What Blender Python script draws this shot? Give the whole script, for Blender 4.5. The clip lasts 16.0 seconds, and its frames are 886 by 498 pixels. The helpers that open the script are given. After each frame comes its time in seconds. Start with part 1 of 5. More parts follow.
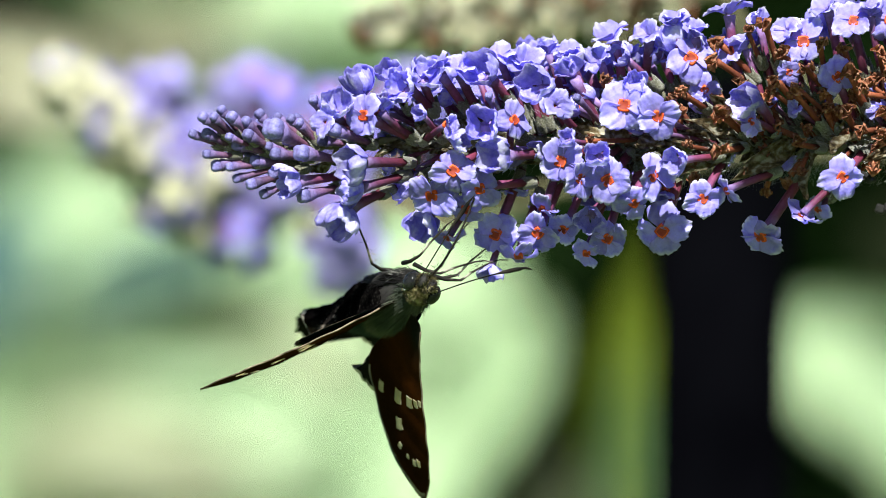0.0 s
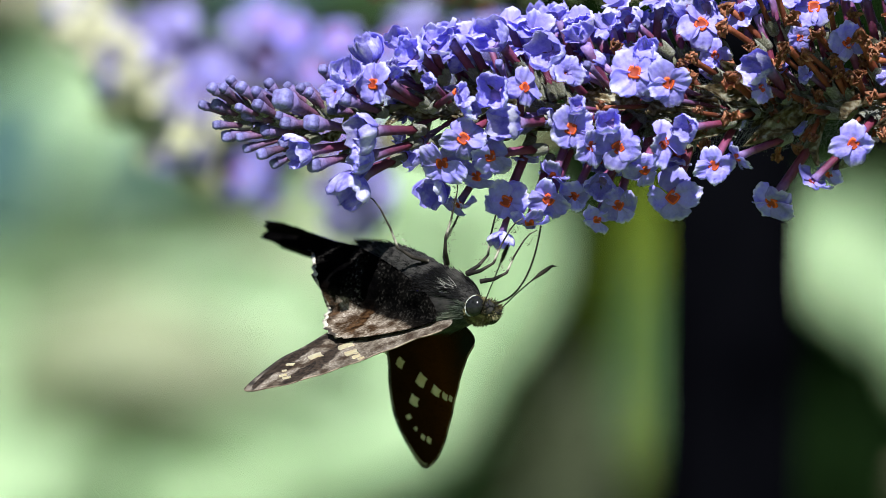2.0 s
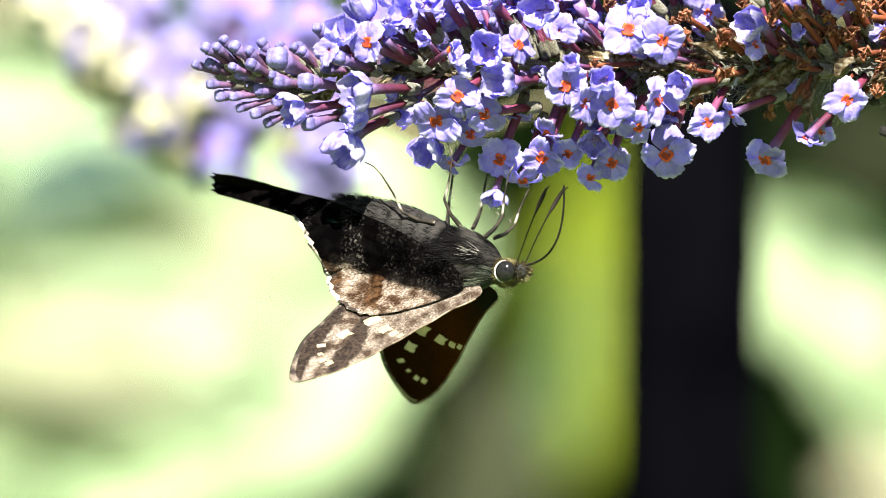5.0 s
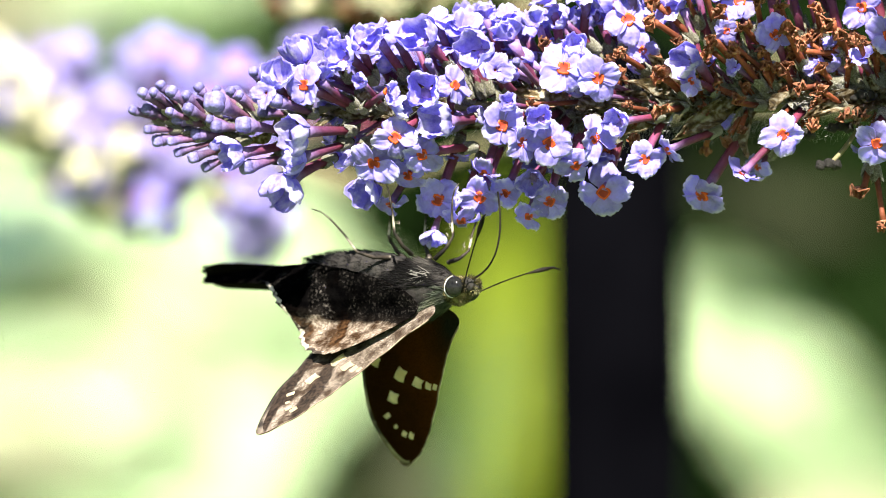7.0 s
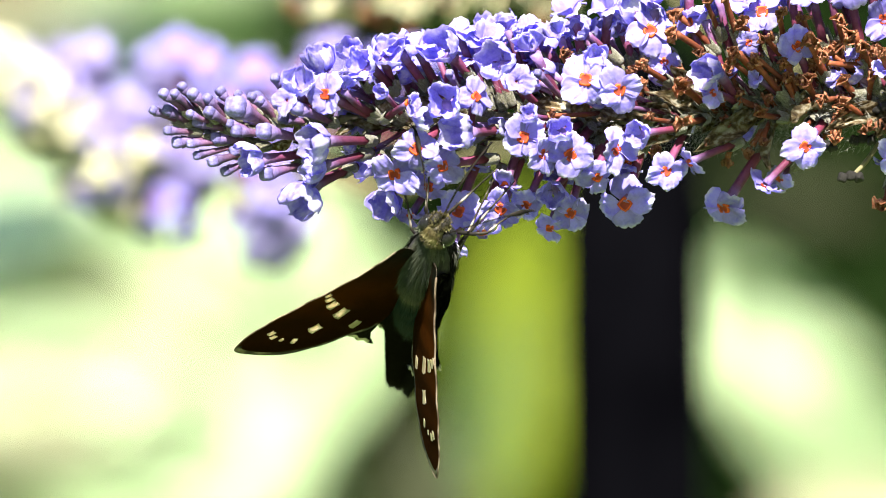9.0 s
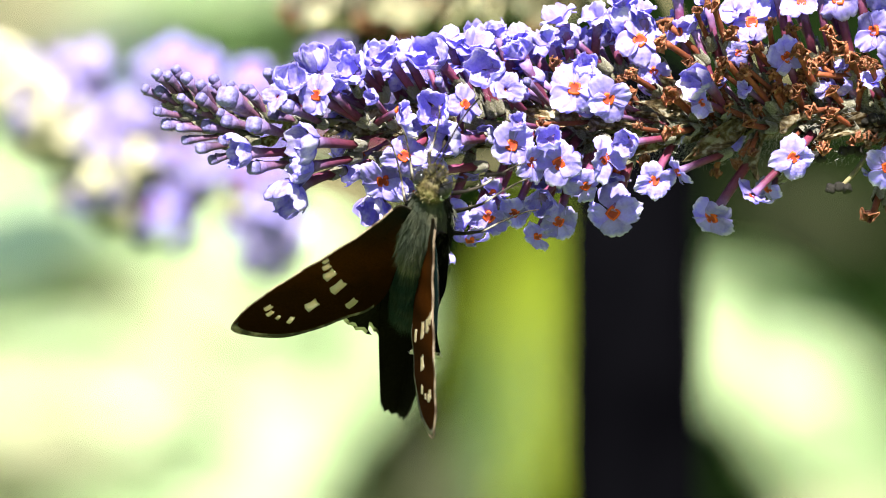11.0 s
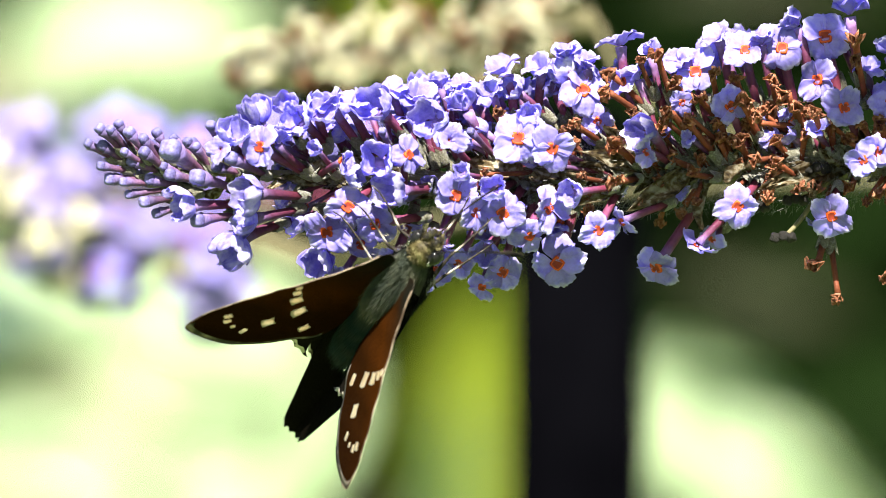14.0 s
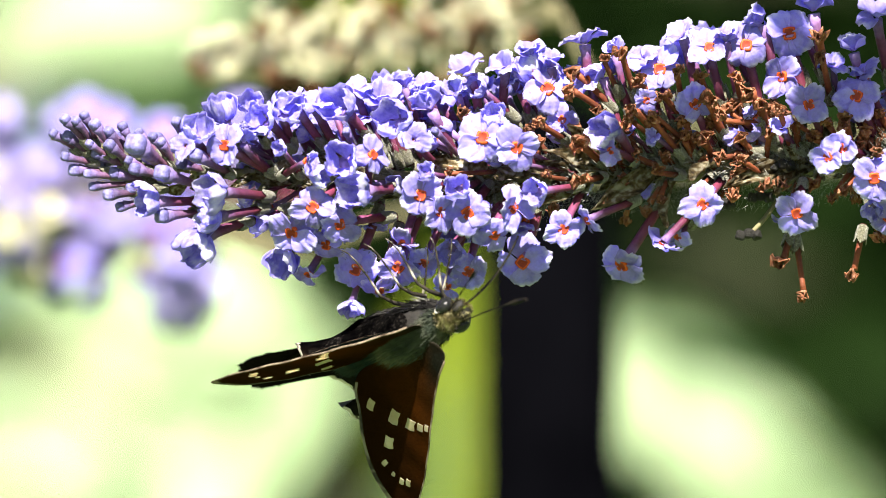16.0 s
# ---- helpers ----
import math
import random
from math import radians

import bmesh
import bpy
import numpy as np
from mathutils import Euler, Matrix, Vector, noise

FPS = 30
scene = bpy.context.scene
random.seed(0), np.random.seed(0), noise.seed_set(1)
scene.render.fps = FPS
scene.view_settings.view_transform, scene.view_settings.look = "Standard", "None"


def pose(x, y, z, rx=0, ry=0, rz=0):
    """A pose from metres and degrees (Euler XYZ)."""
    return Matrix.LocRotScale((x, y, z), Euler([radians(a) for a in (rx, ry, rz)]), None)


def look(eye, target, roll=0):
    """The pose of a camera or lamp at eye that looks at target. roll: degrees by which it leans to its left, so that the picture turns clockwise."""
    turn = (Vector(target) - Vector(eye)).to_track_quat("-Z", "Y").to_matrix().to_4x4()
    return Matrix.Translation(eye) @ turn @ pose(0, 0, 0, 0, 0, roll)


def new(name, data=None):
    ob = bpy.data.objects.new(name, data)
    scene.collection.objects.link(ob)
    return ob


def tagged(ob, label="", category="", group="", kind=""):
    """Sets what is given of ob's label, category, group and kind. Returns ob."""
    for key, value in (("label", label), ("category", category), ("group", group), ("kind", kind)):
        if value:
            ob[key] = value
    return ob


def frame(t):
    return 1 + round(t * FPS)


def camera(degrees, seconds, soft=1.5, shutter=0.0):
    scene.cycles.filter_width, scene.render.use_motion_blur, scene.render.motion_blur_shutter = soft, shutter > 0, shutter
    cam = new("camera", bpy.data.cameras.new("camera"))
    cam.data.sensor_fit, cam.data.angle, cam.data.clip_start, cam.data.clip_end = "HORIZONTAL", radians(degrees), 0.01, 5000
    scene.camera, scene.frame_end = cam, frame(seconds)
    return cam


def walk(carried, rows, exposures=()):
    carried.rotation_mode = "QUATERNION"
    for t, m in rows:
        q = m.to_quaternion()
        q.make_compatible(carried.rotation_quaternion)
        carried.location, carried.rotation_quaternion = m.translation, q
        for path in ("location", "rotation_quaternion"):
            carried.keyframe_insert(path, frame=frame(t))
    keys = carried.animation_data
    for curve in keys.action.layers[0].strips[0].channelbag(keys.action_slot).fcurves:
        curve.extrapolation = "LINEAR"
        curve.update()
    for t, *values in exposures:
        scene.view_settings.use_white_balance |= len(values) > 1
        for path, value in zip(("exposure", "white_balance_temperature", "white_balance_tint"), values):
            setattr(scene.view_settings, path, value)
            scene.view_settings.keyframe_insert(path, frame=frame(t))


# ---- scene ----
# A long-tailed skipper butterfly feeding on a drooping spray of buddleia. Metres, z up; the view runs along +y.
FAR = 0.95284          # eye to flower spike
MM = 0.001
UNIT = 1 / 15700.0     # metres per unit of the plan, the camera view's pixel grid (1568 wide)
HEIGHT = 1.2

cam = camera(6.0, 16.0, soft=0.7)
cam.data.dof.use_dof = True
cam.data.dof.focus_distance = FAR - 0.006
cam.data.dof.aperture_fstop = 19.0
PATH = [
    (0, pose(0.01605, -0.95213, 1.20000, 89.617, -0.936, 1.579)),
    (0.5, pose(0.02608, -0.95224, 1.20233, 89.579, -1.194, 1.994)),
    (1, pose(0.02497, -0.95398, 1.20815, 89.173, -0.897, 1.957)),
    (1.5, pose(0.01873, -0.95391, 1.21398, 88.398, -1.195, 1.819)),
    (2, pose(0.01605, -0.95082, 1.21398, 88.547, -0.733, 1.663)),
    (2.5, pose(0.01605, -0.95228, 1.21165, 88.668, -0.374, 1.596)),
    (3, pose(0.00936, -0.95271, 1.21252, 88.405, -0.469, 1.248)),
    (3.2, pose(0.00936, -0.95168, 1.21252, 88.350, -0.622, 1.274)),
    (5.3, pose(0.00134, -0.95195, 1.20291, 88.966, -0.542, 0.567)),
    (5.5, pose(0.00134, -0.95208, 1.20204, 89.053, -0.577, 0.423)),
    (6, pose(-0.00022, -0.95338, 1.20116, 89.280, -0.187, 0.235)),
    (6.5, pose(-0.00178, -0.95567, 1.20058, 89.430, 0.347, 0.014)),
    (7, pose(-0.00357, -0.95476, 1.20058, 89.354, 0.475, -0.003)),
    (7.5, pose(-0.00557, -0.95325, 1.20175, 89.168, -0.345, 0.014)),
    (8, pose(-0.00446, -0.95246, 1.20349, 89.112, -0.688, 0.008)),
    (8.2, pose(-0.00490, -0.95132, 1.20408, 89.165, -0.298, -0.015)),
    (10.3, pose(-0.00045, -0.95176, 1.20524, 89.169, 0.538, 0.098)),
    (10.5, pose(0.00045, -0.94884, 1.20233, 89.297, -0.304, 0.174)),
    (11, pose(-0.00000, -0.95237, 1.20379, 89.288, -0.185, 0.277)),
    (11.5, pose(-0.00178, -0.95452, 1.19796, 89.732, -0.356, 0.219)),
    (12, pose(-0.00178, -0.95513, 1.19942, 89.832, -0.327, 0.047)),
    (12.5, pose(-0.00089, -0.95560, 1.19709, 90.099, -0.386, -0.015)),
    (13, pose(-0.00089, -0.95508, 1.19709, 90.183, -0.280, -0.011)),
    (13.5, pose(-0.00000, -0.95284, 1.20000, 90.000, 0.000, -0.000)),
    (14, pose(-0.00000, -0.95116, 1.19796, 89.985, 0.059, -0.103)),
    (14.5, pose(-0.00067, -0.94951, 1.19418, 90.063, -0.441, -0.206)),
    (15, pose(-0.00089, -0.94968, 1.19592, 89.998, -0.209, -0.249)),
    (15.5, pose(0.00045, -0.94950, 1.20058, 89.833, 0.183, -0.235)),
    (16, pose(0.00201, -0.94992, 1.20291, 89.681, 0.419, -0.221)),
]
walk(cam, PATH, exposures=[(0, 1.13, 6000, 4), (1.0, 1.05, 5950, 4.5), (1.5, 0.98, 5850, 5), (2.0, 0.9, 5750, 6), (2.5, 0.95, 5600, 7), (3.2, 1.05, 5500, 8), (5.0, 1.85, 6550, 9), (5.5, 1.9, 6600, 10), (8.2, 1.9, 6600, 9), (11.0, 1.88, 6650, 9), (12.5, 1.78, 6600, 9), (16, 1.8, 6600, 9)])

# ---- light ----
SUN_TO = Vector((0.0, -0.62, 0.76)).normalized()
world = bpy.data.worlds.new("world")
scene.world = world
world.use_nodes = True
wn = world.node_tree
sky = wn.nodes.new("ShaderNodeTexSky")
sky.sky_type = "NISHITA"
sky.sun_disc = False
sky.sun_elevation = math.asin(SUN_TO.z)
sky.sun_rotation = math.atan2(SUN_TO.x, SUN_TO.y)
wn.links.new(sky.outputs[0], wn.nodes["Background"].inputs[0])
wn.nodes["Background"].inputs[1].default_value = 0.034
sun = new("sun", bpy.data.lights.new("sun", "SUN"))
sun.data.energy, sun.data.angle, sun.data.color = 5.2, radians(0.53), (1.0, 0.95, 0.86)
sun.matrix_world = look(SUN_TO * 20, (0, 0, 0))


# ---- materials ----
def node(nt, kind, **inputs):
    n = nt.nodes.new(kind)
    for key, value in inputs.items():
        n.inputs[key.replace("_", " ")].default_value = value
    return n


def material(name, build, rough=0.6, spec=0.4, translucent=0.0, bump=0.0, bump_scale=900.0, sheen=0.0, metal=0.0, island=0.0, grain=0.0, grain_scale=5000.0):
    """A surface whose colour comes from build(node_tree, place), with fine relief and, for petals and leaves, light that passes through."""
    m = bpy.data.materials.new(name)
    m.use_nodes = True
    nt = m.node_tree
    b = nt.nodes["Principled BSDF"]
    b.inputs["Roughness"].default_value = rough
    b.inputs["Specular IOR Level"].default_value = spec
    b.inputs["Metallic"].default_value = metal
    b.inputs["Sheen Weight"].default_value = sheen
    place = nt.nodes.new("ShaderNodeTexCoord").outputs["Object"]
    colour = build(nt, place)
    if island:
        info = nt.nodes.new("ShaderNodeObjectInfo")
        hsv = nt.nodes.new("ShaderNodeHueSaturation")
        span = nt.nodes.new("ShaderNodeMapRange")
        span.inputs["To Min"].default_value, span.inputs["To Max"].default_value = 1 - island, 1 + island
        nt.links.new(info.outputs["Random"], span.inputs["Value"])
        nt.links.new(span.outputs[0], hsv.inputs["Value"])
        nt.links.new(colour, hsv.inputs["Color"])
        colour = hsv.outputs[0]
    if grain:
        g = node(nt, "ShaderNodeTexNoise", Scale=grain_scale, Detail=3.0)
        nt.links.new(place, g.inputs["Vector"])
        speck = ramp(nt, g.outputs["Fac"], [(0.38, (1 - grain,) * 3), (0.62, (1.0, 1.0, 1.0))])
        mul = nt.nodes.new("ShaderNodeMix")
        mul.data_type, mul.blend_type = "RGBA", "MULTIPLY"
        mul.inputs[0].default_value = 1.0
        nt.links.new(colour, mul.inputs[6])
        nt.links.new(speck, mul.inputs[7])
        colour = mul.outputs[2]
    nt.links.new(colour, b.inputs["Base Color"])
    if bump:
        n = node(nt, "ShaderNodeTexNoise", Scale=bump_scale, Detail=4.0)
        nt.links.new(place, n.inputs["Vector"])
        bp = node(nt, "ShaderNodeBump", Strength=bump, Distance=0.0003)
        nt.links.new(n.outputs["Fac"], bp.inputs["Height"])
        nt.links.new(bp.outputs[0], b.inputs["Normal"])
    if translucent:
        tr = nt.nodes.new("ShaderNodeBsdfTranslucent")
        nt.links.new(colour, tr.inputs["Color"])
        mix = node(nt, "ShaderNodeMixShader", Fac=translucent)
        nt.links.new(b.outputs[0], mix.inputs[1])
        nt.links.new(tr.outputs[0], mix.inputs[2])
        nt.links.new(mix.outputs[0], nt.nodes["Material Output"].inputs["Surface"])
    return m


def ramp(nt, value, stops):
    r = nt.nodes.new("ShaderNodeValToRGB")
    el = r.color_ramp.elements
    while len(el) < len(stops):
        el.new(0.5)
    for e, (at, c) in zip(el, stops):
        e.position, e.color = at, (*c, 1)
    nt.links.new(value, r.inputs[0])
    return r.outputs[0]


def noisy(*stops, scale=400.0, detail=5.0):
    """Colour from noise of a given real size, through stops (position, colour)."""
    def build(nt, place):
        n = node(nt, "ShaderNodeTexNoise", Scale=scale, Detail=detail)
        nt.links.new(place, n.inputs["Vector"])
        return ramp(nt, n.outputs["Fac"], stops)
    return build


def along(axis, lo, hi, stops, scale=1500.0, wobble=0.15):
    """Colour that runs along one of a part's own axes (or a slanted way) from lo to hi, with a ragged transition."""
    def build(nt, place):
        dot = nt.nodes.new("ShaderNodeVectorMath")
        dot.operation = "DOT_PRODUCT"
        dot.inputs[1].default_value = axis if isinstance(axis, tuple) else tuple(float(k == axis) for k in range(3))
        nt.links.new(place, dot.inputs[0])
        n = node(nt, "ShaderNodeTexNoise", Scale=scale, Detail=5.0)
        nt.links.new(place, n.inputs["Vector"])
        span = nt.nodes.new("ShaderNodeMapRange")
        span.inputs["From Min"].default_value, span.inputs["From Max"].default_value = lo, hi
        nt.links.new(dot.outputs["Value"], span.inputs["Value"])
        mad = nt.nodes.new("ShaderNodeMath")
        mad.operation = "MULTIPLY_ADD"
        nt.links.new(n.outputs["Fac"], mad.inputs[0])
        mad.inputs[1].default_value = wobble * 2
        nt.links.new(span.outputs[0], mad.inputs[2])
        sub = nt.nodes.new("ShaderNodeMath")
        sub.operation = "SUBTRACT"
        nt.links.new(mad.outputs[0], sub.inputs[0])
        sub.inputs[1].default_value = wobble
        return ramp(nt, sub.outputs[0], stops)
    return build


def petal_colour(nt, place):
    """Lilac-blue lobe: paler toward the rim, where white highlights are put into the colour, mauve near the throat,
    mottled and finely veined.
    """
    run = along(0, 0, 1, [(0.0, (0.60, 0.44, 0.82)), (0.3, (0.475, 0.405, 0.89)), (0.75, (0.435, 0.39, 0.91)), (1.0, (0.80, 0.76, 0.97))], scale=3.0, wobble=0.22)(nt, place)
    blotch = noisy((0.34, (0.70, 0.64, 0.90)), (0.48, (0.92, 0.90, 0.98)), (0.66, (1.0, 1.0, 1.0)), scale=3.2, detail=6.0)(nt, place)
    mul = nt.nodes.new("ShaderNodeMix")
    mul.data_type, mul.blend_type = "RGBA", "MULTIPLY"
    mul.inputs[0].default_value = 1.0
    nt.links.new(run, mul.inputs[6])
    nt.links.new(blotch, mul.inputs[7])
    return mul.outputs[2]


PETAL = material("lilac_petal", petal_colour, rough=0.5, spec=0.3, translucent=0.5, bump=0.5, bump_scale=6.0, island=0.26, grain=0.10, grain_scale=9.0)
TUBE = material("purple_tube", along(2, 0, 1, [(0.0, (0.10, 0.022, 0.03)), (0.35, (0.17, 0.03, 0.06)), (0.7, (0.17, 0.047, 0.115)), (1.0, (0.29, 0.19, 0.45))], scale=6.0, wobble=0.22),
                rough=0.55, spec=0.3, translucent=0.15, island=0.35, bump=0.35, bump_scale=14.0, grain=0.25, grain_scale=16.0)
BUD_TUBE = material("violet_bud_tube", along(2, 0, 1, [(0.0, (0.11, 0.045, 0.05)), (0.5, (0.16, 0.065, 0.12)), (1.0, (0.15, 0.11, 0.28))], scale=6.0, wobble=0.25), rough=0.6, spec=0.3, translucent=0.1, island=0.35, bump=0.35, bump_scale=14.0, grain=0.3, grain_scale=16.0)
THROAT = material("orange_throat", noisy((0.3, (0.45, 0.04, 0.004)), (0.6, (0.60, 0.085, 0.006)), scale=5.0), rough=0.6)
PIT = material("dark_throat_pit", noisy((0.3, (0.16, 0.012, 0.004)), (0.7, (0.30, 0.032, 0.006)), scale=5.0), rough=0.7)
BUD = material("violet_bud", along(0, -1, 1, [(0.0, (0.12, 0.07, 0.15)), (0.45, (0.15, 0.13, 0.36)), (0.8, (0.25, 0.23, 0.54)), (1.0, (0.16, 0.12, 0.32))], scale=2.5, wobble=0.35),
               rough=0.55, translucent=0.15, bump=0.5, bump_scale=5.0, island=0.25, grain=0.26, grain_scale=4.0)
CALYX = material("grey_green_calyx", noisy((0.3, (0.045, 0.042, 0.022)), (0.5, (0.115, 0.108, 0.065)), (0.7, (0.27, 0.26, 0.20)), scale=4.0), rough=0.8, sheen=0.3, bump=0.6, bump_scale=12.0, island=0.25)
BRACT = material("olive_bract", noisy((0.34, (0.05, 0.032, 0.018)), (0.5, (0.17, 0.125, 0.06)), (0.66, (0.38, 0.35, 0.27)), scale=11.0, detail=8.0), rough=0.75, translucent=0.3, bump=0.7, bump_scale=14.0, island=0.3)
STEM = material("olive_stem", noisy((0.3, (0.07, 0.06, 0.03)), (0.6, (0.18, 0.16, 0.08)), scale=700.0), rough=0.75, bump=0.5)
DRY = material("withered_brown", noisy((0.3, (0.10, 0.036, 0.02)), (0.5, (0.29, 0.10, 0.045)), (0.72, (0.46, 0.28, 0.18)), scale=3.5), rough=0.85, translucent=0.2, bump=0.6, bump_scale=7.0, island=0.35)
DRY_TUBE = material("withered_tube", along(2, 0, 1, [(0.0, (0.07, 0.018, 0.012)), (0.4, (0.19, 0.042, 0.018)), (1.0, (0.29, 0.08, 0.032))], scale=5.0, wobble=0.4), rough=0.7, translucent=0.15, bump=0.5, bump_scale=9.0, island=0.35, grain=0.35, grain_scale=11.0)
CAPSULE = material("black_capsule", noisy((0.3, (0.003, 0.0025, 0.002)), (0.7, (0.013, 0.010, 0.008)), scale=4.0), rough=0.7, bump=0.6, bump_scale=8.0)

FELT = material("grey_felt_hair", noisy((0.3, (0.18, 0.178, 0.16)), (0.7, (0.40, 0.395, 0.37)), scale=300.0), rough=0.9)
# orange inner stops paint the sun's glow through the wing
WING_UP = material("brown_wing_upper", along((1.0, 0.0, 0.0), -17 * MM, 0, [(0.0, (0.048, 0.018, 0.0055)), (0.42, (0.085, 0.029, 0.0065)), (0.66, (0.18, 0.055, 0.008)), (0.84, (0.11, 0.043, 0.012)), (1.0, (0.045, 0.045, 0.032))], scale=240.0, wobble=0.16),
                   rough=0.75, spec=0.02, translucent=0.8, bump=0.35, bump_scale=2600.0, grain=0.35, grain_scale=7000.0)


def blend(nt, fac, a, b, how="MIX"):
    """Mixes colour b over a by fac (a socket or a number)."""
    mix = nt.nodes.new("ShaderNodeMix")
    mix.data_type, mix.blend_type = "RGBA", how
    if isinstance(fac, float):
        mix.inputs[0].default_value = fac
    else:
        nt.links.new(fac, mix.inputs[0])
    nt.links.new(a, mix.inputs[6])
    nt.links.new(b, mix.inputs[7])
    return mix.outputs[2]


def fore_under(nt, place):
    """Beige-grey forewing underside dusted with pale scales, with two dim brown bands and a chequered tip."""
    ground = noisy((0.36, (0.11, 0.084, 0.066)), (0.5, (0.17, 0.137, 0.109)), (0.68, (0.30, 0.26, 0.215)), scale=4200.0, detail=3.0)(nt, place)
    brown = noisy((0.38, (0.010, 0.0065, 0.005)), (0.62, (0.045, 0.030, 0.021)), scale=2600.0, detail=5.0)(nt, place)
    band = along((1.0, 0.0, 0.0), -17 * MM, -2 * MM, [(0.0, (0.05,) * 3), (0.06, (0.15,) * 3), (0.09, (1.0,) * 3), (0.23, (1.0,) * 3), (0.26, (0.0,) * 3), (0.37, (0.1,) * 3), (0.40, (1.0,) * 3), (0.53, (0.95,) * 3), (0.57, (0.0,) * 3), (0.7, (0.35,) * 3), (0.8, (0.05,) * 3), (1.0, (0.3,) * 3)], scale=480.0, wobble=0.11)(nt, place)
    patches = noisy((0.40, (0.26, 0.20, 0.16)), (0.50, (0.85, 0.82, 0.78)), (0.58, (1.35, 1.35, 1.35)), scale=480.0, detail=6.0)(nt, place)
    return blend(nt, band, blend(nt, 1.0, ground, patches, "MULTIPLY"), brown)


WING_LOW = material("frosted_forewing_underside", fore_under, rough=0.75, spec=0.15, translucent=0.12, bump=0.5, bump_scale=3000.0, grain=0.25, grain_scale=5000.0)


def hind_under(nt, place):
    """Blackish hindwing underside with ragged dark bands and grey dusting, its black partly the spray's shade put into
    the colour, that turns beige and white toward the outer corner.
    """
    way = (0.97, 0.0, -0.22)
    dust = noisy((0.44, (0.003, 0.0026, 0.0026)), (0.56, (0.009, 0.008, 0.0078)), (0.66, (0.075, 0.066, 0.060)), scale=3000.0, detail=4.0)(nt, place)
    thin = noisy((0.40, (0.12, 0.12, 0.12)), (0.60, (1.0, 1.0, 1.0)), scale=430.0, detail=3.0)(nt, place)
    dust = blend(nt, 1.0, dust, thin, "MULTIPLY")
    band = along(way, -23 * MM, -3 * MM, [(0.0, (0.0,) * 3), (0.15, (0.0,) * 3), (0.17, (0.8,) * 3), (0.22, (0.5,) * 3), (0.24, (0.0,) * 3), (0.40, (0.0,) * 3), (0.42, (0.9,) * 3), (0.53, (1.0,) * 3), (0.545, (0.0,) * 3), (0.64, (0.0,) * 3), (0.66, (0.75,) * 3), (0.76, (0.15,) * 3), (1.0, (0.3,) * 3)], scale=420.0, wobble=0.075)(nt, place)
    black = noisy((0.4, (0.0008, 0.0007, 0.0008)), (0.7, (0.0022, 0.002, 0.002)), scale=900.0)(nt, place)
    dark = blend(nt, band, black, dust)
    frost = noisy((0.36, (0.10, 0.075, 0.057)), (0.5, (0.165, 0.13, 0.102)), (0.68, (0.32, 0.275, 0.23)), scale=4200.0, detail=3.0)(nt, place)
    umber = noisy((0.38, (0.012, 0.006, 0.003)), (0.62, (0.075, 0.038, 0.018)), scale=1400.0)(nt, place)
    cross = along(way, -23 * MM, -3 * MM, [(0.0, (0.0,) * 3), (0.12, (0.0,) * 3), (0.18, (0.9,) * 3), (0.38, (0.9,) * 3), (0.41, (0.0,) * 3), (0.54, (0.0,) * 3), (0.56, (1.0,) * 3), (0.63, (1.0,) * 3), (0.65, (0.0,) * 3), (1.0, (0.15,) * 3)], scale=520.0, wobble=0.13)(nt, place)
    fade = along((-0.14, 0.0, 1.0), 2.0 * MM, 6.5 * MM, [(0.0, (1,) * 3), (0.6, (0.95,) * 3), (0.8, (0.0,) * 3)], scale=300.0, wobble=0.16)(nt, place)
    patches = noisy((0.40, (0.22, 0.16, 0.12)), (0.50, (0.80, 0.75, 0.70)), (0.58, (1.4, 1.4, 1.4)), scale=520.0, detail=6.0)(nt, place)
    frost = blend(nt, 1.0, frost, patches, "MULTIPLY")
    outer = blend(nt, blend(nt, 1.0, cross, fade, "MULTIPLY"), frost, umber)
    pale = along((-0.16, 0.0, 1.0), 0.6 * MM, 4.6 * MM, [(0.0, (0,) * 3), (0.28, (0.03,) * 3), (0.40, (0.75,) * 3), (0.7, (1.0,) * 3)], scale=420.0, wobble=0.20)(nt, place)
    return blend(nt, pale, dark, outer)


HIND_LOW = material("banded_hindwing_underside", hind_under, rough=0.9, spec=0.0, bump=0.5, bump_scale=3000.0, grain=0.25, grain_scale=5000.0)
HIND_UP = material("dark_hindwing_upper", along(0, -24 * MM, -2 * MM, [(0.0, (0.004, 0.003, 0.002)), (0.45, (0.009, 0.007, 0.005)), (0.75, (0.007, 0.018, 0.019)), (1.0, (0.010, 0.027, 0.028))], scale=500.0, wobble=0.2),
                   rough=0.75, spec=0.02, bump=0.5, bump_scale=3000.0, grain=0.4)
SPOT = material("pearly_wing_spot", noisy((0.3, (0.78, 0.64, 0.42)), (0.7, (0.92, 0.84, 0.66)), scale=700.0), rough=0.35, spec=0.5, translucent=0.7)
FRINGE = material("cream_fringe", noisy((0.42, (0.03, 0.02, 0.014)), (0.50, (0.45, 0.40, 0.33)), (0.8, (0.68, 0.63, 0.56)), scale=650.0), rough=0.9)
DIM_FRINGE = material("brown_chequered_fringe", noisy((0.44, (0.02, 0.013, 0.009)), (0.56, (0.15, 0.12, 0.095)), (0.8, (0.26, 0.22, 0.18)), scale=650.0), rough=0.9)
BODY = material("dark_body", noisy((0.3, (0.008, 0.007, 0.006)), (0.7, (0.024, 0.02, 0.017)), scale=900.0), rough=0.8, bump=0.5, bump_scale=2000.0)
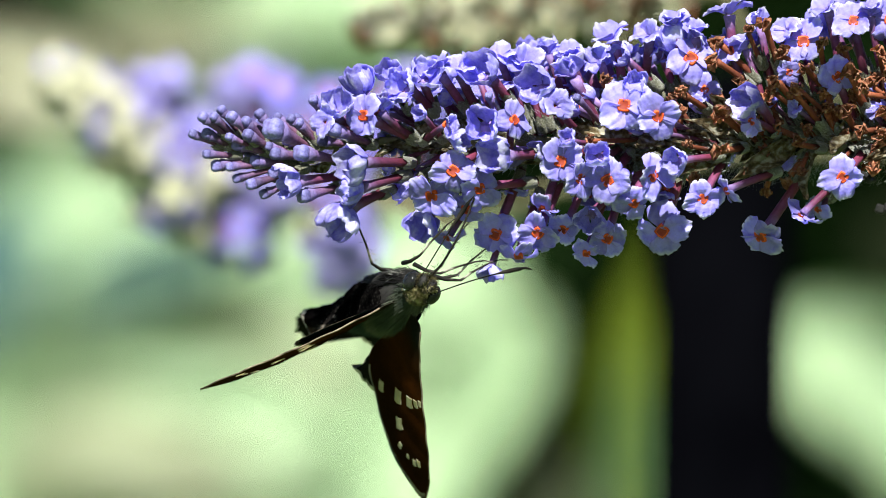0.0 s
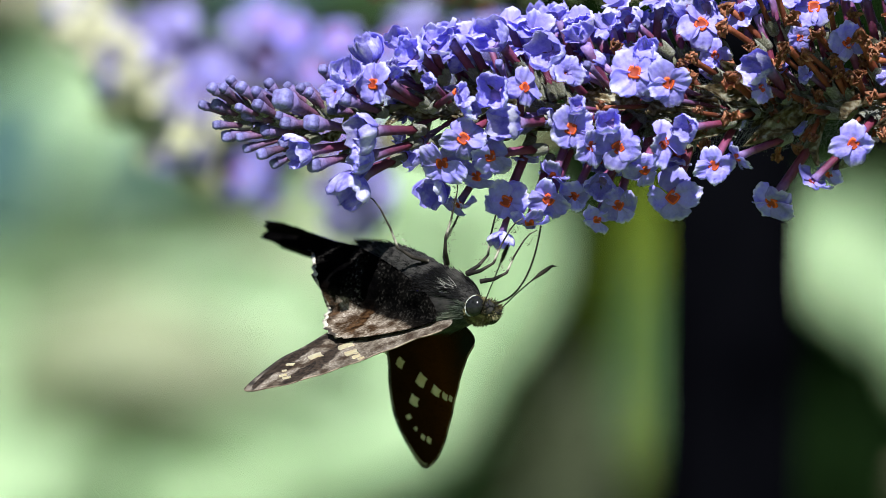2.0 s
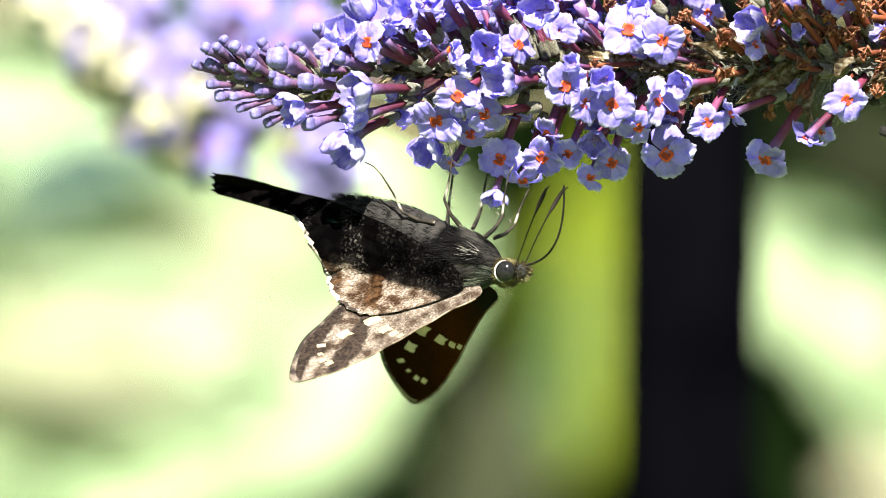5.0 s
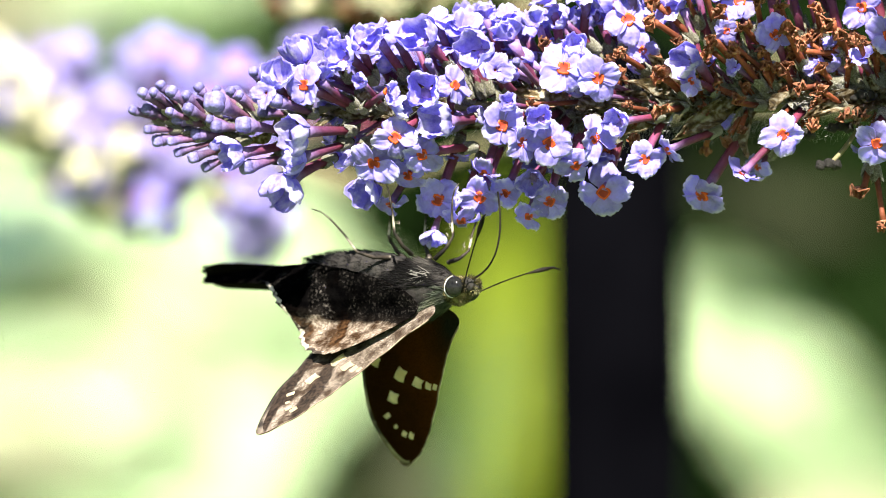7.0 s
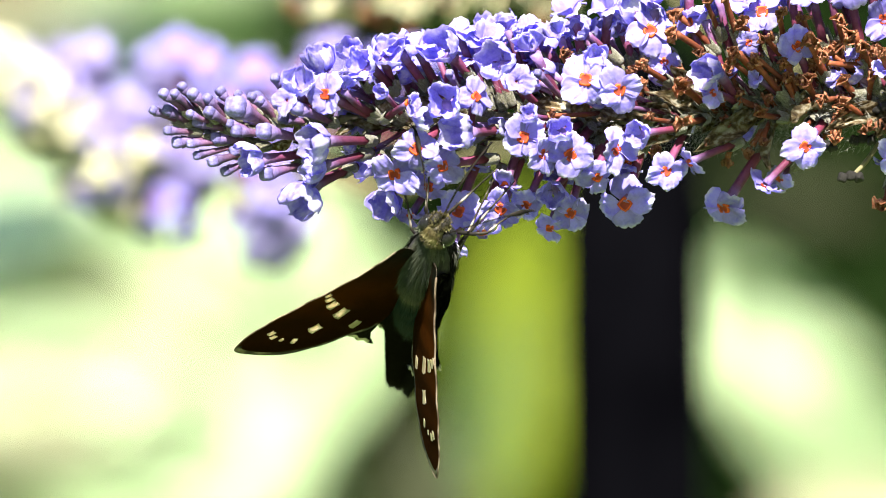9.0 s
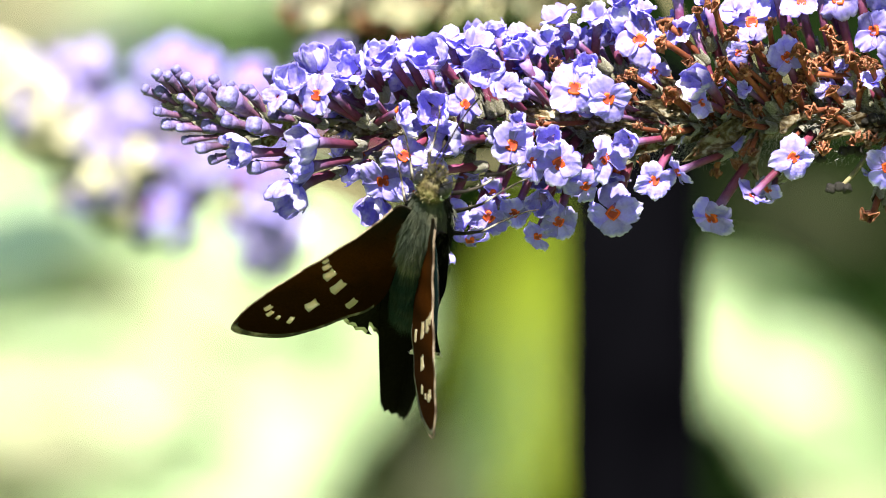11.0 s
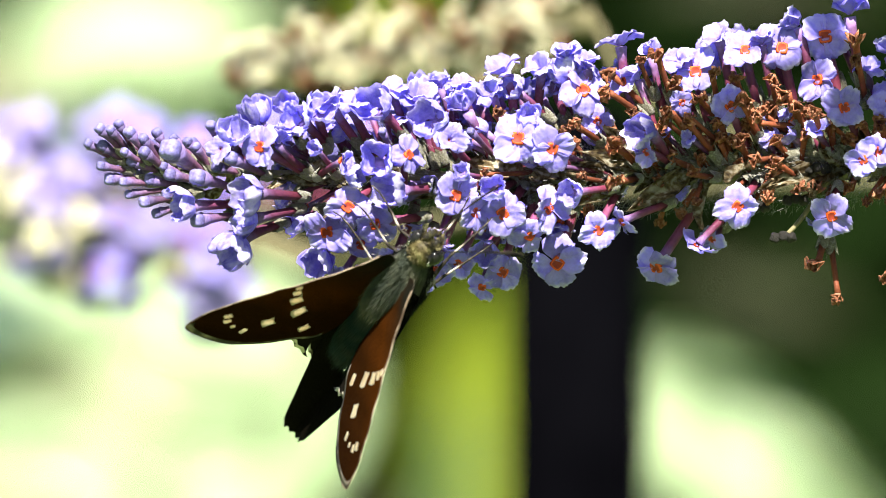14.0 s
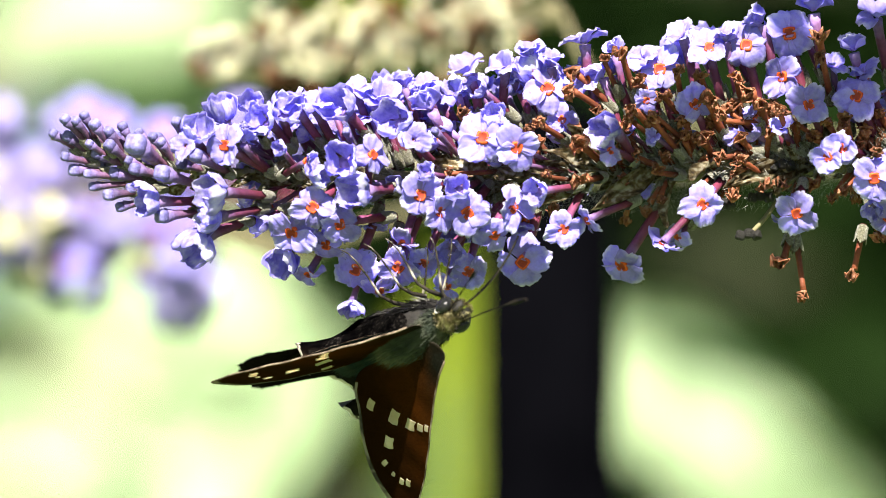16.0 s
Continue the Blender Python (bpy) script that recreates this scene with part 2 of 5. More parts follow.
FUR_TEAL = material("teal_fur", noisy((0.3, (0.008, 0.026, 0.027)), (0.5, (0.016, 0.034, 0.032)), (0.72, (0.05, 0.06, 0.046)), scale=300.0), rough=0.6, spec=0.08, grain=0.3, grain_scale=900.0)
FUR_SAGE = material("sage_fur", noisy((0.3, (0.030, 0.042, 0.034)), (0.5, (0.075, 0.085, 0.062)), (0.72, (0.18, 0.175, 0.12)), scale=350.0), rough=0.6, spec=0.08, grain=0.3, grain_scale=900.0)
FUR_GREY = material("grey_fur", noisy((0.38, (0.003, 0.0028, 0.003)), (0.58, (0.010, 0.009, 0.009)), (0.74, (0.085, 0.078, 0.070)), scale=260.0), rough=0.8, spec=0.08)
FUR_PALE = material("pale_grey_fur", noisy((0.3, (0.10, 0.095, 0.085)), (0.7, (0.30, 0.285, 0.26)), scale=1500.0), rough=0.9)
FUR_OLIVE = material("olive_head_scales", noisy((0.36, (0.014, 0.010, 0.005)), (0.52, (0.085, 0.066, 0.020)), (0.70, (0.25, 0.22, 0.105)), scale=900.0), rough=0.6)
EYE = material("dark_glossy_eye", noisy((0.3, (0.006, 0.006, 0.006)), (0.7, (0.016, 0.016, 0.015)), scale=3000.0), rough=0.12, spec=0.25)
EYE_RING = material("white_eye_ring", noisy((0.3, (0.55, 0.53, 0.48)), (0.7, (0.75, 0.73, 0.68)), scale=1500.0), rough=0.8)
# palest stop mixes white leg scales with sunlight painted on the legs
LEG = material("striped_leg", noisy((0.42, (0.010, 0.008, 0.007)), (0.55, (0.05, 0.04, 0.032)), (0.64, (0.36, 0.32, 0.27)), scale=420.0), rough=0.7, spec=0.15)
ANTENNA = material("dark_antenna", noisy((0.4, (0.004, 0.0035, 0.003)), (0.75, (0.025, 0.02, 0.016)), scale=600.0), rough=0.8, spec=0.08)

# sheen of sunlit foliage is put into this pale leaf colour
LEAF_SUN_PALED = material("sun_paled_leaf", noisy((0.3, (0.41, 0.55, 0.31)), (0.5, (0.46, 0.59, 0.345)), (0.72, (0.53, 0.63, 0.385)), scale=6.0), rough=0.5, translucent=0.2, bump=0.4, bump_scale=60.0)
# whitish colour paints overbright sunlight on the foliage
LEAF_GLARE = material("glare_leaf", noisy((0.3, (0.44, 0.48, 0.29)), (0.7, (0.58, 0.59, 0.40)), scale=7.0), rough=0.7, translucent=0.2)
LEAF_CREAM = material("cream_leaf", noisy((0.3, (0.42, 0.40, 0.25)), (0.7, (0.58, 0.56, 0.40)), scale=9.0), rough=0.7, translucent=0.2)
LEAF_LIME = material("yellow_green_leaf", noisy((0.3, (0.115, 0.155, 0.005)), (0.6, (0.20, 0.26, 0.010)), (0.8, (0.30, 0.36, 0.025)), scale=9.0), rough=0.55, translucent=0.35)
LEAF_MID = material("green_leaf", noisy((0.3, (0.06, 0.13, 0.04)), (0.7, (0.14, 0.24, 0.08)), scale=12.0), rough=0.5, translucent=0.25)
# far darker than real foliage: shade is put into this green
LEAF_SHADE_DARK = material("shade_dark_leaf", noisy((0.3, (0.004, 0.010, 0.002)), (0.7, (0.010, 0.024, 0.004)), scale=12.0), rough=0.8, spec=0.04, translucent=0.1)
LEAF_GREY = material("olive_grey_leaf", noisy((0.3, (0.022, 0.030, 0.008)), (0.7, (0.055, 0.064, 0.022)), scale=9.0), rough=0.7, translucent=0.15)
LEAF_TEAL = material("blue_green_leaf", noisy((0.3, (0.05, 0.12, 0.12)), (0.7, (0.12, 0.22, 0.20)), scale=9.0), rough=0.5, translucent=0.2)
POST = material("black_painted_metal", noisy((0.3, (0.0006, 0.0006, 0.0009)), (0.7, (0.0014, 0.0014, 0.002)), scale=60.0), rough=0.9, spec=0.0, bump=0.2, bump_scale=300.0)
GRASS = material("lawn_green", noisy((0.3, (0.045, 0.09, 0.02)), (0.5, (0.09, 0.15, 0.035)), (0.75, (0.17, 0.22, 0.07)), scale=3.0), rough=0.9, bump=0.6, bump_scale=40.0)
FADED = material("faded_cream_flower", noisy((0.3, (0.52, 0.49, 0.31)), (0.55, (0.72, 0.69, 0.50)), (0.75, (0.85, 0.83, 0.68)), scale=3.0), rough=0.8, translucent=0.3, island=0.3)
PALE_PETAL = material("pale_lilac_petal", noisy((0.3, (0.24, 0.20, 0.52)), (0.55, (0.34, 0.29, 0.62)), (0.75, (0.50, 0.46, 0.74)), scale=3.0), rough=0.6, translucent=0.35, island=0.2)
FADED_DARK = material("spent_brown_capsule", noisy((0.3, (0.05, 0.045, 0.02)), (0.7, (0.22, 0.19, 0.09)), scale=3.0), rough=0.85, island=0.4)


# ---- building blocks ----
def plan(px, py, y=0.0):
    """A place of the plan, a pixel position in the camera's view, at depth y behind the flower spike's axis."""
    k = 1 + y / FAR
    return Vector(((px - 784) * UNIT * k, y, HEIGHT + (441 - py) * UNIT * k))


def mesh_of(bm, name, *mats, smooth=True):
    me = bpy.data.meshes.new(name)
    bm.to_mesh(me)
    bm.free()
    for m in mats:
        me.materials.append(m)
    if smooth:
        me.polygons.foreach_set("use_smooth", [True] * len(me.polygons))
    return me


def child(name, me, parent, m=None, label=""):
    ob = new(name, me)
    ob.parent = parent
    if m is not None:
        ob.matrix_local = m
    return tagged(ob, label) if label else ob


def part(name, bm, mat, parent, label="", smooth=True):
    mats = mat if isinstance(mat, tuple) else (mat,)
    return child(name, mesh_of(bm, name, *mats, smooth=smooth), parent, None, label)


def sweep(bm, points, radii, sides=6, mat=0):
    """A tube along points with given radii, closed at both ends."""
    rings = []
    n = len(points)
    side = None
    for i, p in enumerate(points):
        d = (Vector(points[min(i + 1, n - 1)]) - Vector(points[max(i - 1, 0)])).normalized()
        if side is None:
            side = d.orthogonal().normalized()
        side = (side - d * side.dot(d)).normalized()
        up = d.cross(side)
        rings.append([bm.verts.new(Vector(p) + (side * math.cos(a) + up * math.sin(a)) * radii[i]) for a in (2 * math.pi * k / sides for k in range(sides))])
    for a, b in zip(rings, rings[1:]):
        for k in range(sides):
            bm.faces.new((a[k], a[(k + 1) % sides], b[(k + 1) % sides], b[k])).material_index = mat
    bm.faces.new(rings[0][::-1]).material_index = mat
    bm.faces.new(rings[-1]).material_index = mat
    return bm


def bezier(a, b, c, n):
    return [a.lerp(b, t).lerp(b.lerp(c, t), t) for t in (i / n for i in range(n + 1))]


def frame_to(origin, normal, roll=0.0, size=1.0):
    """A pose whose z runs along normal, scaled."""
    q = Vector(normal).normalized().to_track_quat("Z", "Y")
    return Matrix.Translation(origin) @ q.to_matrix().to_4x4() @ Matrix.Rotation(roll, 4, "Z") @ Matrix.Diagonal((size, size, size, 1))


# ---- florets: meshes shared by all sprays ----
def sheet_of(bm, rows, thick, mat, name):
    """Closes a grid of vertices into a thin lobe with an underside and a rim."""
    nv = len(rows[0]) - 1
    for a, b in zip(rows, rows[1:]):
        for j in range(nv):
            bm.faces.new((a[j], b[j], b[j + 1], a[j + 1]))
    bm.normal_update()
    low = {v: bm.verts.new(v.co - v.normal * thick) for v in list(bm.verts)}
    for f in list(bm.faces):
        bm.faces.new([low[v] for v in f.verts][::-1])
    rim = [r[0] for r in rows] + rows[-1][1:] + [r[-1] for r in rows[-2::-1]] + rows[0][-2:0:-1]
    for a, b in zip(rim, rim[1:] + rim[:1]):
        bm.faces.new((a, low[a], low[b], b))
    bmesh.ops.recalc_face_normals(bm, faces=bm.faces)
    return mesh_of(bm, name, mat)


def petal_mesh(seed, mat, wither=0.0):
    """One broad, rounded corolla lobe with a finely notched, slightly wavy rim, along +x, length 1."""
    rnd = random.Random(seed)
    ph = [rnd.uniform(0, 6.28) for _ in range(8)]
    roll = rnd.uniform(-0.12, 0.34)
    wide = rnd.uniform(0.47, 0.57)
    bm = bmesh.new()
    nu, nv = 9, 18
    rows = []
    for i in range(nu + 1):
        u = i / nu
        half = 0.13 + (wide - 0.13) * math.sin(min(1.0, u / 0.62) * math.pi / 2) ** 1.3
        row = []
        for j in range(nv + 1):
            v = j / nv * 2 - 1
            reach = 1.0 - 0.36 * abs(v) ** 2.5 + 0.032 * math.sin(6 * v + ph[0]) + 0.022 * math.sin(13 * v + ph[1]) + 0.022 * math.sin(22 * v + ph[6])
            x = 0.12 + (reach - 0.12) * u
            y = v * half * (1 + 0.05 * math.sin(6 * u + ph[2]))
            z = 0.13 * math.sin(u * 2.6) - roll * u * u + 0.16 * v * v * (1 - u) - 0.12 * v * v * u * math.cos(ph[5])
            z += u * (0.07 * math.sin(4.5 * v + ph[3]) + 0.04 * math.sin(9 * v + 5 * u + ph[4]) + 0.026 * u * math.sin(17 * v + ph[7])) - 0.05 * math.exp(-(v * 4) ** 2) * u
            if wither:
                y *= 0.65
                z += wither * u * (0.55 * u + 0.30 * math.sin(4 * v + ph[5]) + 0.2 * math.sin(11 * u + ph[0]))
                x *= 0.8
            row.append(bm.verts.new((x, y, z)))
        rows.append(row)
    return sheet_of(bm, rows, 0.016, mat, "petal")


def globe_petal_mesh(seed, mat, reach):
    """A lobe that still curls round the mouth of an opening floret: a piece of a ball's skin, from its foot at the origin up round +z."""
    rnd = random.Random(seed)
    ph = [rnd.uniform(0, 6.28) for _ in range(5)]
    bm = bmesh.new()
    rows = []
    for i in range(10):
        u = 0.08 + 0.92 * i / 9
        row = []
        for j in range(13):
            v = j / 6 - 1
            far = reach * (1 - 0.20 * abs(v) ** 2.2 + 0.05 * math.sin(7 * v + ph[0]) + 0.035 * math.sin(16 * v + ph[1]))
            a = far * u
            t = v * 1.0 * min(1.0, 0.35 + 1.1 * u)
            r = 1 + 0.10 * math.sin(5 * t + ph[2]) * u + 0.08 * math.sin(6 * u + ph[3]) - 0.12 * math.exp(-(v * 5) ** 2) * u + 0.12 * v * v * u + 0.05 * u * math.sin(13 * t + 7 * u + ph[4])
            row.append(bm.verts.new((r * math.sin(a) * math.cos(t), r * math.sin(a) * math.sin(t), 1 - r * math.cos(a))))
        rows.append(row)
    return sheet_of(bm, rows, 0.02, mat, "petal")


def throat_mesh():
    """The square orange mouth: a raised rim round a sunken pit."""
    bm = bmesh.new()
    rings = []
    for r, z in ((0.28, 0.0), (0.26, 0.14), (0.19, 0.13), (0.08, 0.09)):
        rings.append([bm.verts.new((r * math.cos(a) * (1 + 0.12 * math.cos(4 * a)), r * math.sin(a) * (1 + 0.12 * math.cos(4 * a)), z)) for a in (2 * math.pi * k / 12 for k in range(12))])
    for n, (a, b) in enumerate(zip(rings, rings[1:])):
        for k in range(12):
            bm.faces.new((a[k], a[(k + 1) % 12], b[(k + 1) % 12], b[k])).material_index = 1 if n == 2 else 0
    bm.faces.new(rings[-1]).material_index = 1
    return mesh_of(bm, "throat", THROAT, PIT)


def bud_mesh(mat):
    """A closed bud: a ball with four seams, drawn out along +x."""
    bm = bmesh.new()
    bmesh.ops.create_uvsphere(bm, u_segments=16, v_segments=9, radius=1.0)
    for v in bm.verts:
        a = math.atan2(v.co.y, v.co.x)
        k = 1 - 0.20 * abs(math.cos(2 * a)) ** 4
        x, y, z = v.co.x * k, v.co.y * k, v.co.z
        if z < 0:
            x, y = x * (1 + 0.5 * z), y * (1 + 0.5 * z)
        v.co = (z * 1.25 - 0.15 - (0.40 * max(0.0, z) ** 4), x * (1 - 0.12 * max(0, z) * abs(math.cos(2 * a)) ** 3), y * (1 - 0.12 * max(0, z) * abs(math.cos(2 * a)) ** 3))
    return mesh_of(bm, "bud", mat)


def calyx_mesh(mat):
    """A toothed, felted cup along +z."""
    bm = bmesh.new()
    rings = []
    for r, z in ((0.35, 0.0), (0.9, 0.4), (1.0, 1.3), (1.1, 2.6)):
        rings.append([bm.verts.new((r * math.cos(a), r * math.sin(a), z + (0.9 * (k % 2) if z > 1.5 else 0))) for k, a in enumerate(2 * math.pi * k / 8 for k in range(8))])
    for a, b in zip(rings, rings[1:]):
        for k in range(8):
            bm.faces.new((a[k], a[(k + 1) % 8], b[(k + 1) % 8], b[k]))
    bm.faces.new(rings[0][::-1])
    return mesh_of(bm, "calyx", mat)


def leaf_mesh(name, mat, w=0.30, fold=0.10, wave=0.04, seed=0):
    """A pointed leaf blade along +x, length 1, with a sunken midrib, side veins and thickness."""
    rnd = random.Random(seed)
    ph = rnd.uniform(0, 6)
    bm = bmesh.new()
    rows = []
    for i in range(13):
        u = i / 12
        half = w * math.sin(math.pi * u ** 0.8) ** 0.85 + 0.004
        row = []
        for j in range(7):
            v = j / 3 - 1
            row.append(bm.verts.new((u, v * half, fold * abs(v) * half / w - 0.16 * u * u + wave * math.sin(9 * u + 2 * v + ph) * abs(v))))
        rows.append(row)
    for a, b in zip(rows, rows[1:]):
        for j in range(6):
            bm.faces.new((a[j], b[j], b[j + 1], a[j + 1]))
    geo = bmesh.ops.solidify(bm, geom=bm.faces[:], thickness=0.006)
    return mesh_of(bm, name, mat)


PETALS = [petal_mesh(k, PETAL) for k in range(10)]
DRY_PETALS = [petal_mesh(20 + k, DRY, wither=1.0) for k in range(4)]
FADED_PETALS = [petal_mesh(40 + k, FADED, wither=0.35) for k in range(3)]
PALE_PETALS = [petal_mesh(60 + k, PALE_PETAL) for k in range(3)]
THROAT_MESH = throat_mesh()
BUD_MESH, FADED_BUD, SPENT_BUD, CAPSULE_BUD = bud_mesh(BUD), bud_mesh(FADED), bud_mesh(FADED_DARK), bud_mesh(CAPSULE)
GLOBE_PETALS = [globe_petal_mesh(80 + k, PETAL, 1.75 + 0.16 * (k % 5)) for k in range(10)]
CALYX_MESH = calyx_mesh(CALYX)
BRACT_MESHES = [leaf_mesh("bract", BRACT, 0.10 + 0.035 * k, 0.12, 0.10, k) for k in range(3)]
rng = random.Random(7)


def tube_mesh(a, b, c, r0, r1, mat, name="tube"):
    """A corolla tube from a by way of b to c, built about a with z running toward c, scaled so that the tube is one long."""
    size = (c - a).length
    m = frame_to(a, c - a, 0.0, size)
    inv = m.inverted()
    pts = [inv @ p for p in bezier(a, b, c, 6)]
    radii = [(r0 + (r1 - r0) * (i / 6) ** 1.5) / size for i in range(7)]
    radii[-1] *= 1.25
    return mesh_of(sweep(bmesh.new(), pts, radii, 7), name, mat), m


def floret(spray, base, head, normal, size, kind="open", roll=None, spread=None, bend=0.35):
    """One floret as a part of a spray: its tube, four lobes, orange throat and felted calyx.
    kind: open, cup, half, bud, dry, faded, pale."""
    d = (head - base).normalized()
    n = (Vector(normal).normalized() + Vector((rng.uniform(-1, 1), rng.uniform(-1, 1), rng.uniform(-1, 1))) * 0.14).normalized()
    mid = base.lerp(head, 0.55) - n * (head - base).length * bend * 0.25 + d * 0.0002
    r1 = size * (0.20 if kind not in ("bud", "half") else 0.72 if kind == "bud" else 0.30)
    dry = kind == "dry"
    me, m = tube_mesh(base, mid, head, size * 0.13 + 0.00016, r1, DRY_TUBE if dry else FADED_TUBE if kind == "faded" else BUD_TUBE if kind == "bud" else TUBE)
    tube = child("floret", me, spray, m, "withered brown floret" if dry else "")
    inv = m.inverted()
    child("calyx", CALYX_MESH, tube, inv @ frame_to(base, head - base, 0.0, min(0.0007, size * 0.72 if kind == "bud" else 1)))
    if kind == "bud":
        q = Matrix.Translation(head + d * size * 0.55) @ d.to_track_quat("X", "Z").to_matrix().to_4x4() @ Matrix.Diagonal((size, size * 0.92, size * 0.92, 1))
        child("bud", BUD_MESH, tube, inv @ q)
        return tube
    if kind == "half":
        ball = frame_to(head, n, rng.uniform(0, 1.57), size * 0.86)
        for k in range(4):
            p = ball @ Matrix.Rotation(k * math.pi / 2 + rng.uniform(-0.15, 0.15), 4, "Z") @ Matrix.Rotation(rng.uniform(-0.12, 0.22), 4, "Y")
            child("petal", GLOBE_PETALS[rng.randrange(len(GLOBE_PETALS))], tube, inv @ p @ Matrix.Diagonal((rng.uniform(0.88, 1.02), 1, rng.uniform(0.95, 1.2), 1)))
        return tube
    roll = rng.uniform(0, 1.57) if roll is None else roll
    disc = frame_to(head, n, roll, size)
    lift = {"open": 0.12, "cup": 0.75, "dry": 0.6, "faded": 0.4, "pale": 0.2}[kind] if spread is None else spread
    if kind in ("open", "cup") and spread is None:
        child("throat", THROAT_MESH, tube, inv @ disc @ Matrix.Translation((0, 0, 0.05 if lift < 0.25 else -0.08)) @ Matrix.Diagonal((0.92, 0.92, 1.0, 1)))
    meshes = {"dry": DRY_PETALS, "faded": FADED_PETALS, "pale": PALE_PETALS}.get(kind, PETALS)
    for k in range(3 if dry else 4):
        tilt = lift + rng.uniform(-0.32, 0.32)
        p = disc @ Matrix.Rotation(k * math.pi / 2 + rng.uniform(-0.2, 0.2), 4, "Z") @ Matrix.Rotation(-tilt, 4, "Y") @ Matrix.Rotation(rng.uniform(-0.35, 0.35), 4, "X")
        p = p @ Matrix.Diagonal((rng.uniform(0.82, 1.12), rng.uniform(0.88, 1.16), 1, 1)) @ Matrix.Translation((0, 0, 0.012 * (k % 2)))
        child("petal", meshes[rng.randrange(len(meshes))], tube, inv @ p)
    return tube


FADED_TUBE = material("faded_tube", noisy((0.3, (0.28, 0.25, 0.13)), (0.7, (0.52, 0.48, 0.30)), scale=4.0), rough=0.8)


# ---- ground, post and garden behind ----
def ground():
    bm = bmesh.new()
    bmesh.ops.create_grid(bm, x_segments=60, y_segments=60, size=300)
    for v in bm.verts:
        v.co.z = 0.05 * noise.noise(v.co * 0.3)
    tagged(new("ground", mesh_of(bm, "ground", GRASS)), "sunlit green lawn reaching far back", "lawn", kind="structure")


def garden_post(px, y, width, top):
    """A dark upright post with a rounded cap, standing on the lawn."""
    at = plan(px, top, y)
    r = width * UNIT * (1 + y / FAR) / 2
    post = tagged(new("garden_post"), "slim black painted garden post standing on the lawn", "post")
    post.location = (at.x, y, 0)
    part("shaft", sweep(bmesh.new(), [(0, 0, z) for z in (-0.1, 0.2, 0.5, 0.8, at.z)], [r] * 5, 20), POST, post)
    part("cap", sweep(bmesh.new(), [(0, 0, at.z + h * r) for h in (0.0, 0.2, 0.7, 0.95)], [r * k for k in (1.12, 1.12, 0.8, 0.2)], 20), POST, post, "rounded cap")
    part("foot", sweep(bmesh.new(), [(0, 0, z) for z in (-0.05, 0.06, 0.07)], [r * 2.2, r * 2.2, r * 1.2], 20), POST, post)


LEAVES = {}


def plant(name, label, mat, y, leaves, seed=0):
    """A leafy plant: a stem from the lawn and broad blades, each (x, y of its middle, length, width, lean in degrees, facing) on the plan."""
    rnd = random.Random(seed)
    mx = sum(l[0] for l in leaves) / len(leaves)
    low = max(l[1] for l in leaves)
    foot = plan(mx, low, y)
    ob = tagged(new(name), label, "plant", "plants behind the flowers")
    ob.location = (foot.x, foot.y + 0.05, 0)
    base = Vector(ob.location)
    k = UNIT * (1 + y / FAR)
    for (px, py, long, wide, lean, facing) in leaves:
        key = (mat.name, round(wide / long, 1))
        if key not in LEAVES:
            LEAVES[key] = leaf_mesh("leaf", mat, wide / long / 2, 0.06, 0.03, len(LEAVES))
        n = Vector(facing).normalized()
        a = radians(lean)
        d = Vector((math.cos(a), 0, math.sin(a)))
        d = (d - n * d.dot(n)).normalized()
        m = Matrix((d, n.cross(d), n)).transposed().to_4x4()
        mid = plan(px, py, y + rnd.uniform(-0.02, 0.02) + max(-0.3, min(0.3, (900 - py) * 0.0005)))
        start = mid - d * long * k / 2
        m = Matrix.Translation(start - base) @ m @ Matrix.Diagonal((long * k, long * k, long * k, 1))
        child("leaf", LEAVES[key], ob, m)
        stalk = bezier(Vector((0, 0, 0)), Vector((0, 0.02, max(0.2, start.z * 0.7))), start - base, 8)
        part("stalk", sweep(bmesh.new(), stalk, [0.0016 * (1 - 0.06 * i) for i in range(9)], 6), LEAF_SHADE_DARK, ob)
    return ob


def hedge(y, label, mat, x0, x1, z0, z1, count, size, seed):
    """A bank of foliage built of many small blades round a twiggy core."""
    rnd = random.Random(seed)
    verts, faces = [], []
    for _ in range(count):
        c = Vector((rnd.uniform(x0, x1), y + rnd.uniform(-0.12, 0.35), rnd.uniform(z0, z1)))
        n = Vector((rnd.uniform(-1, 1), rnd.uniform(-1, 0.3), rnd.uniform(-0.3, 1))).normalized()
        d = n.orthogonal().normalized()
        d.rotate(Matrix.Rotation(rnd.uniform(0, 6.28), 3, n))
        w = n.cross(d) * size * rnd.uniform(0.25, 0.4)
        d = d * size * rnd.uniform(0.7, 1.3)
        i = len(verts)
        verts += [c - d, c + w + n * size * 0.1, c + d, c - w + n * size * 0.1, c - n * size * 0.04]
        faces += [(i, i + 1, i + 4), (i + 1, i + 2, i + 4), (i + 2, i + 3, i + 4), (i + 3, i, i + 4)]
    me = bpy.data.meshes.new("hedge")
    me.from_pydata(verts, [], faces)
    me.materials.append(mat)
    tagged(new("hedge", me), label, "hedge", kind="stuff")


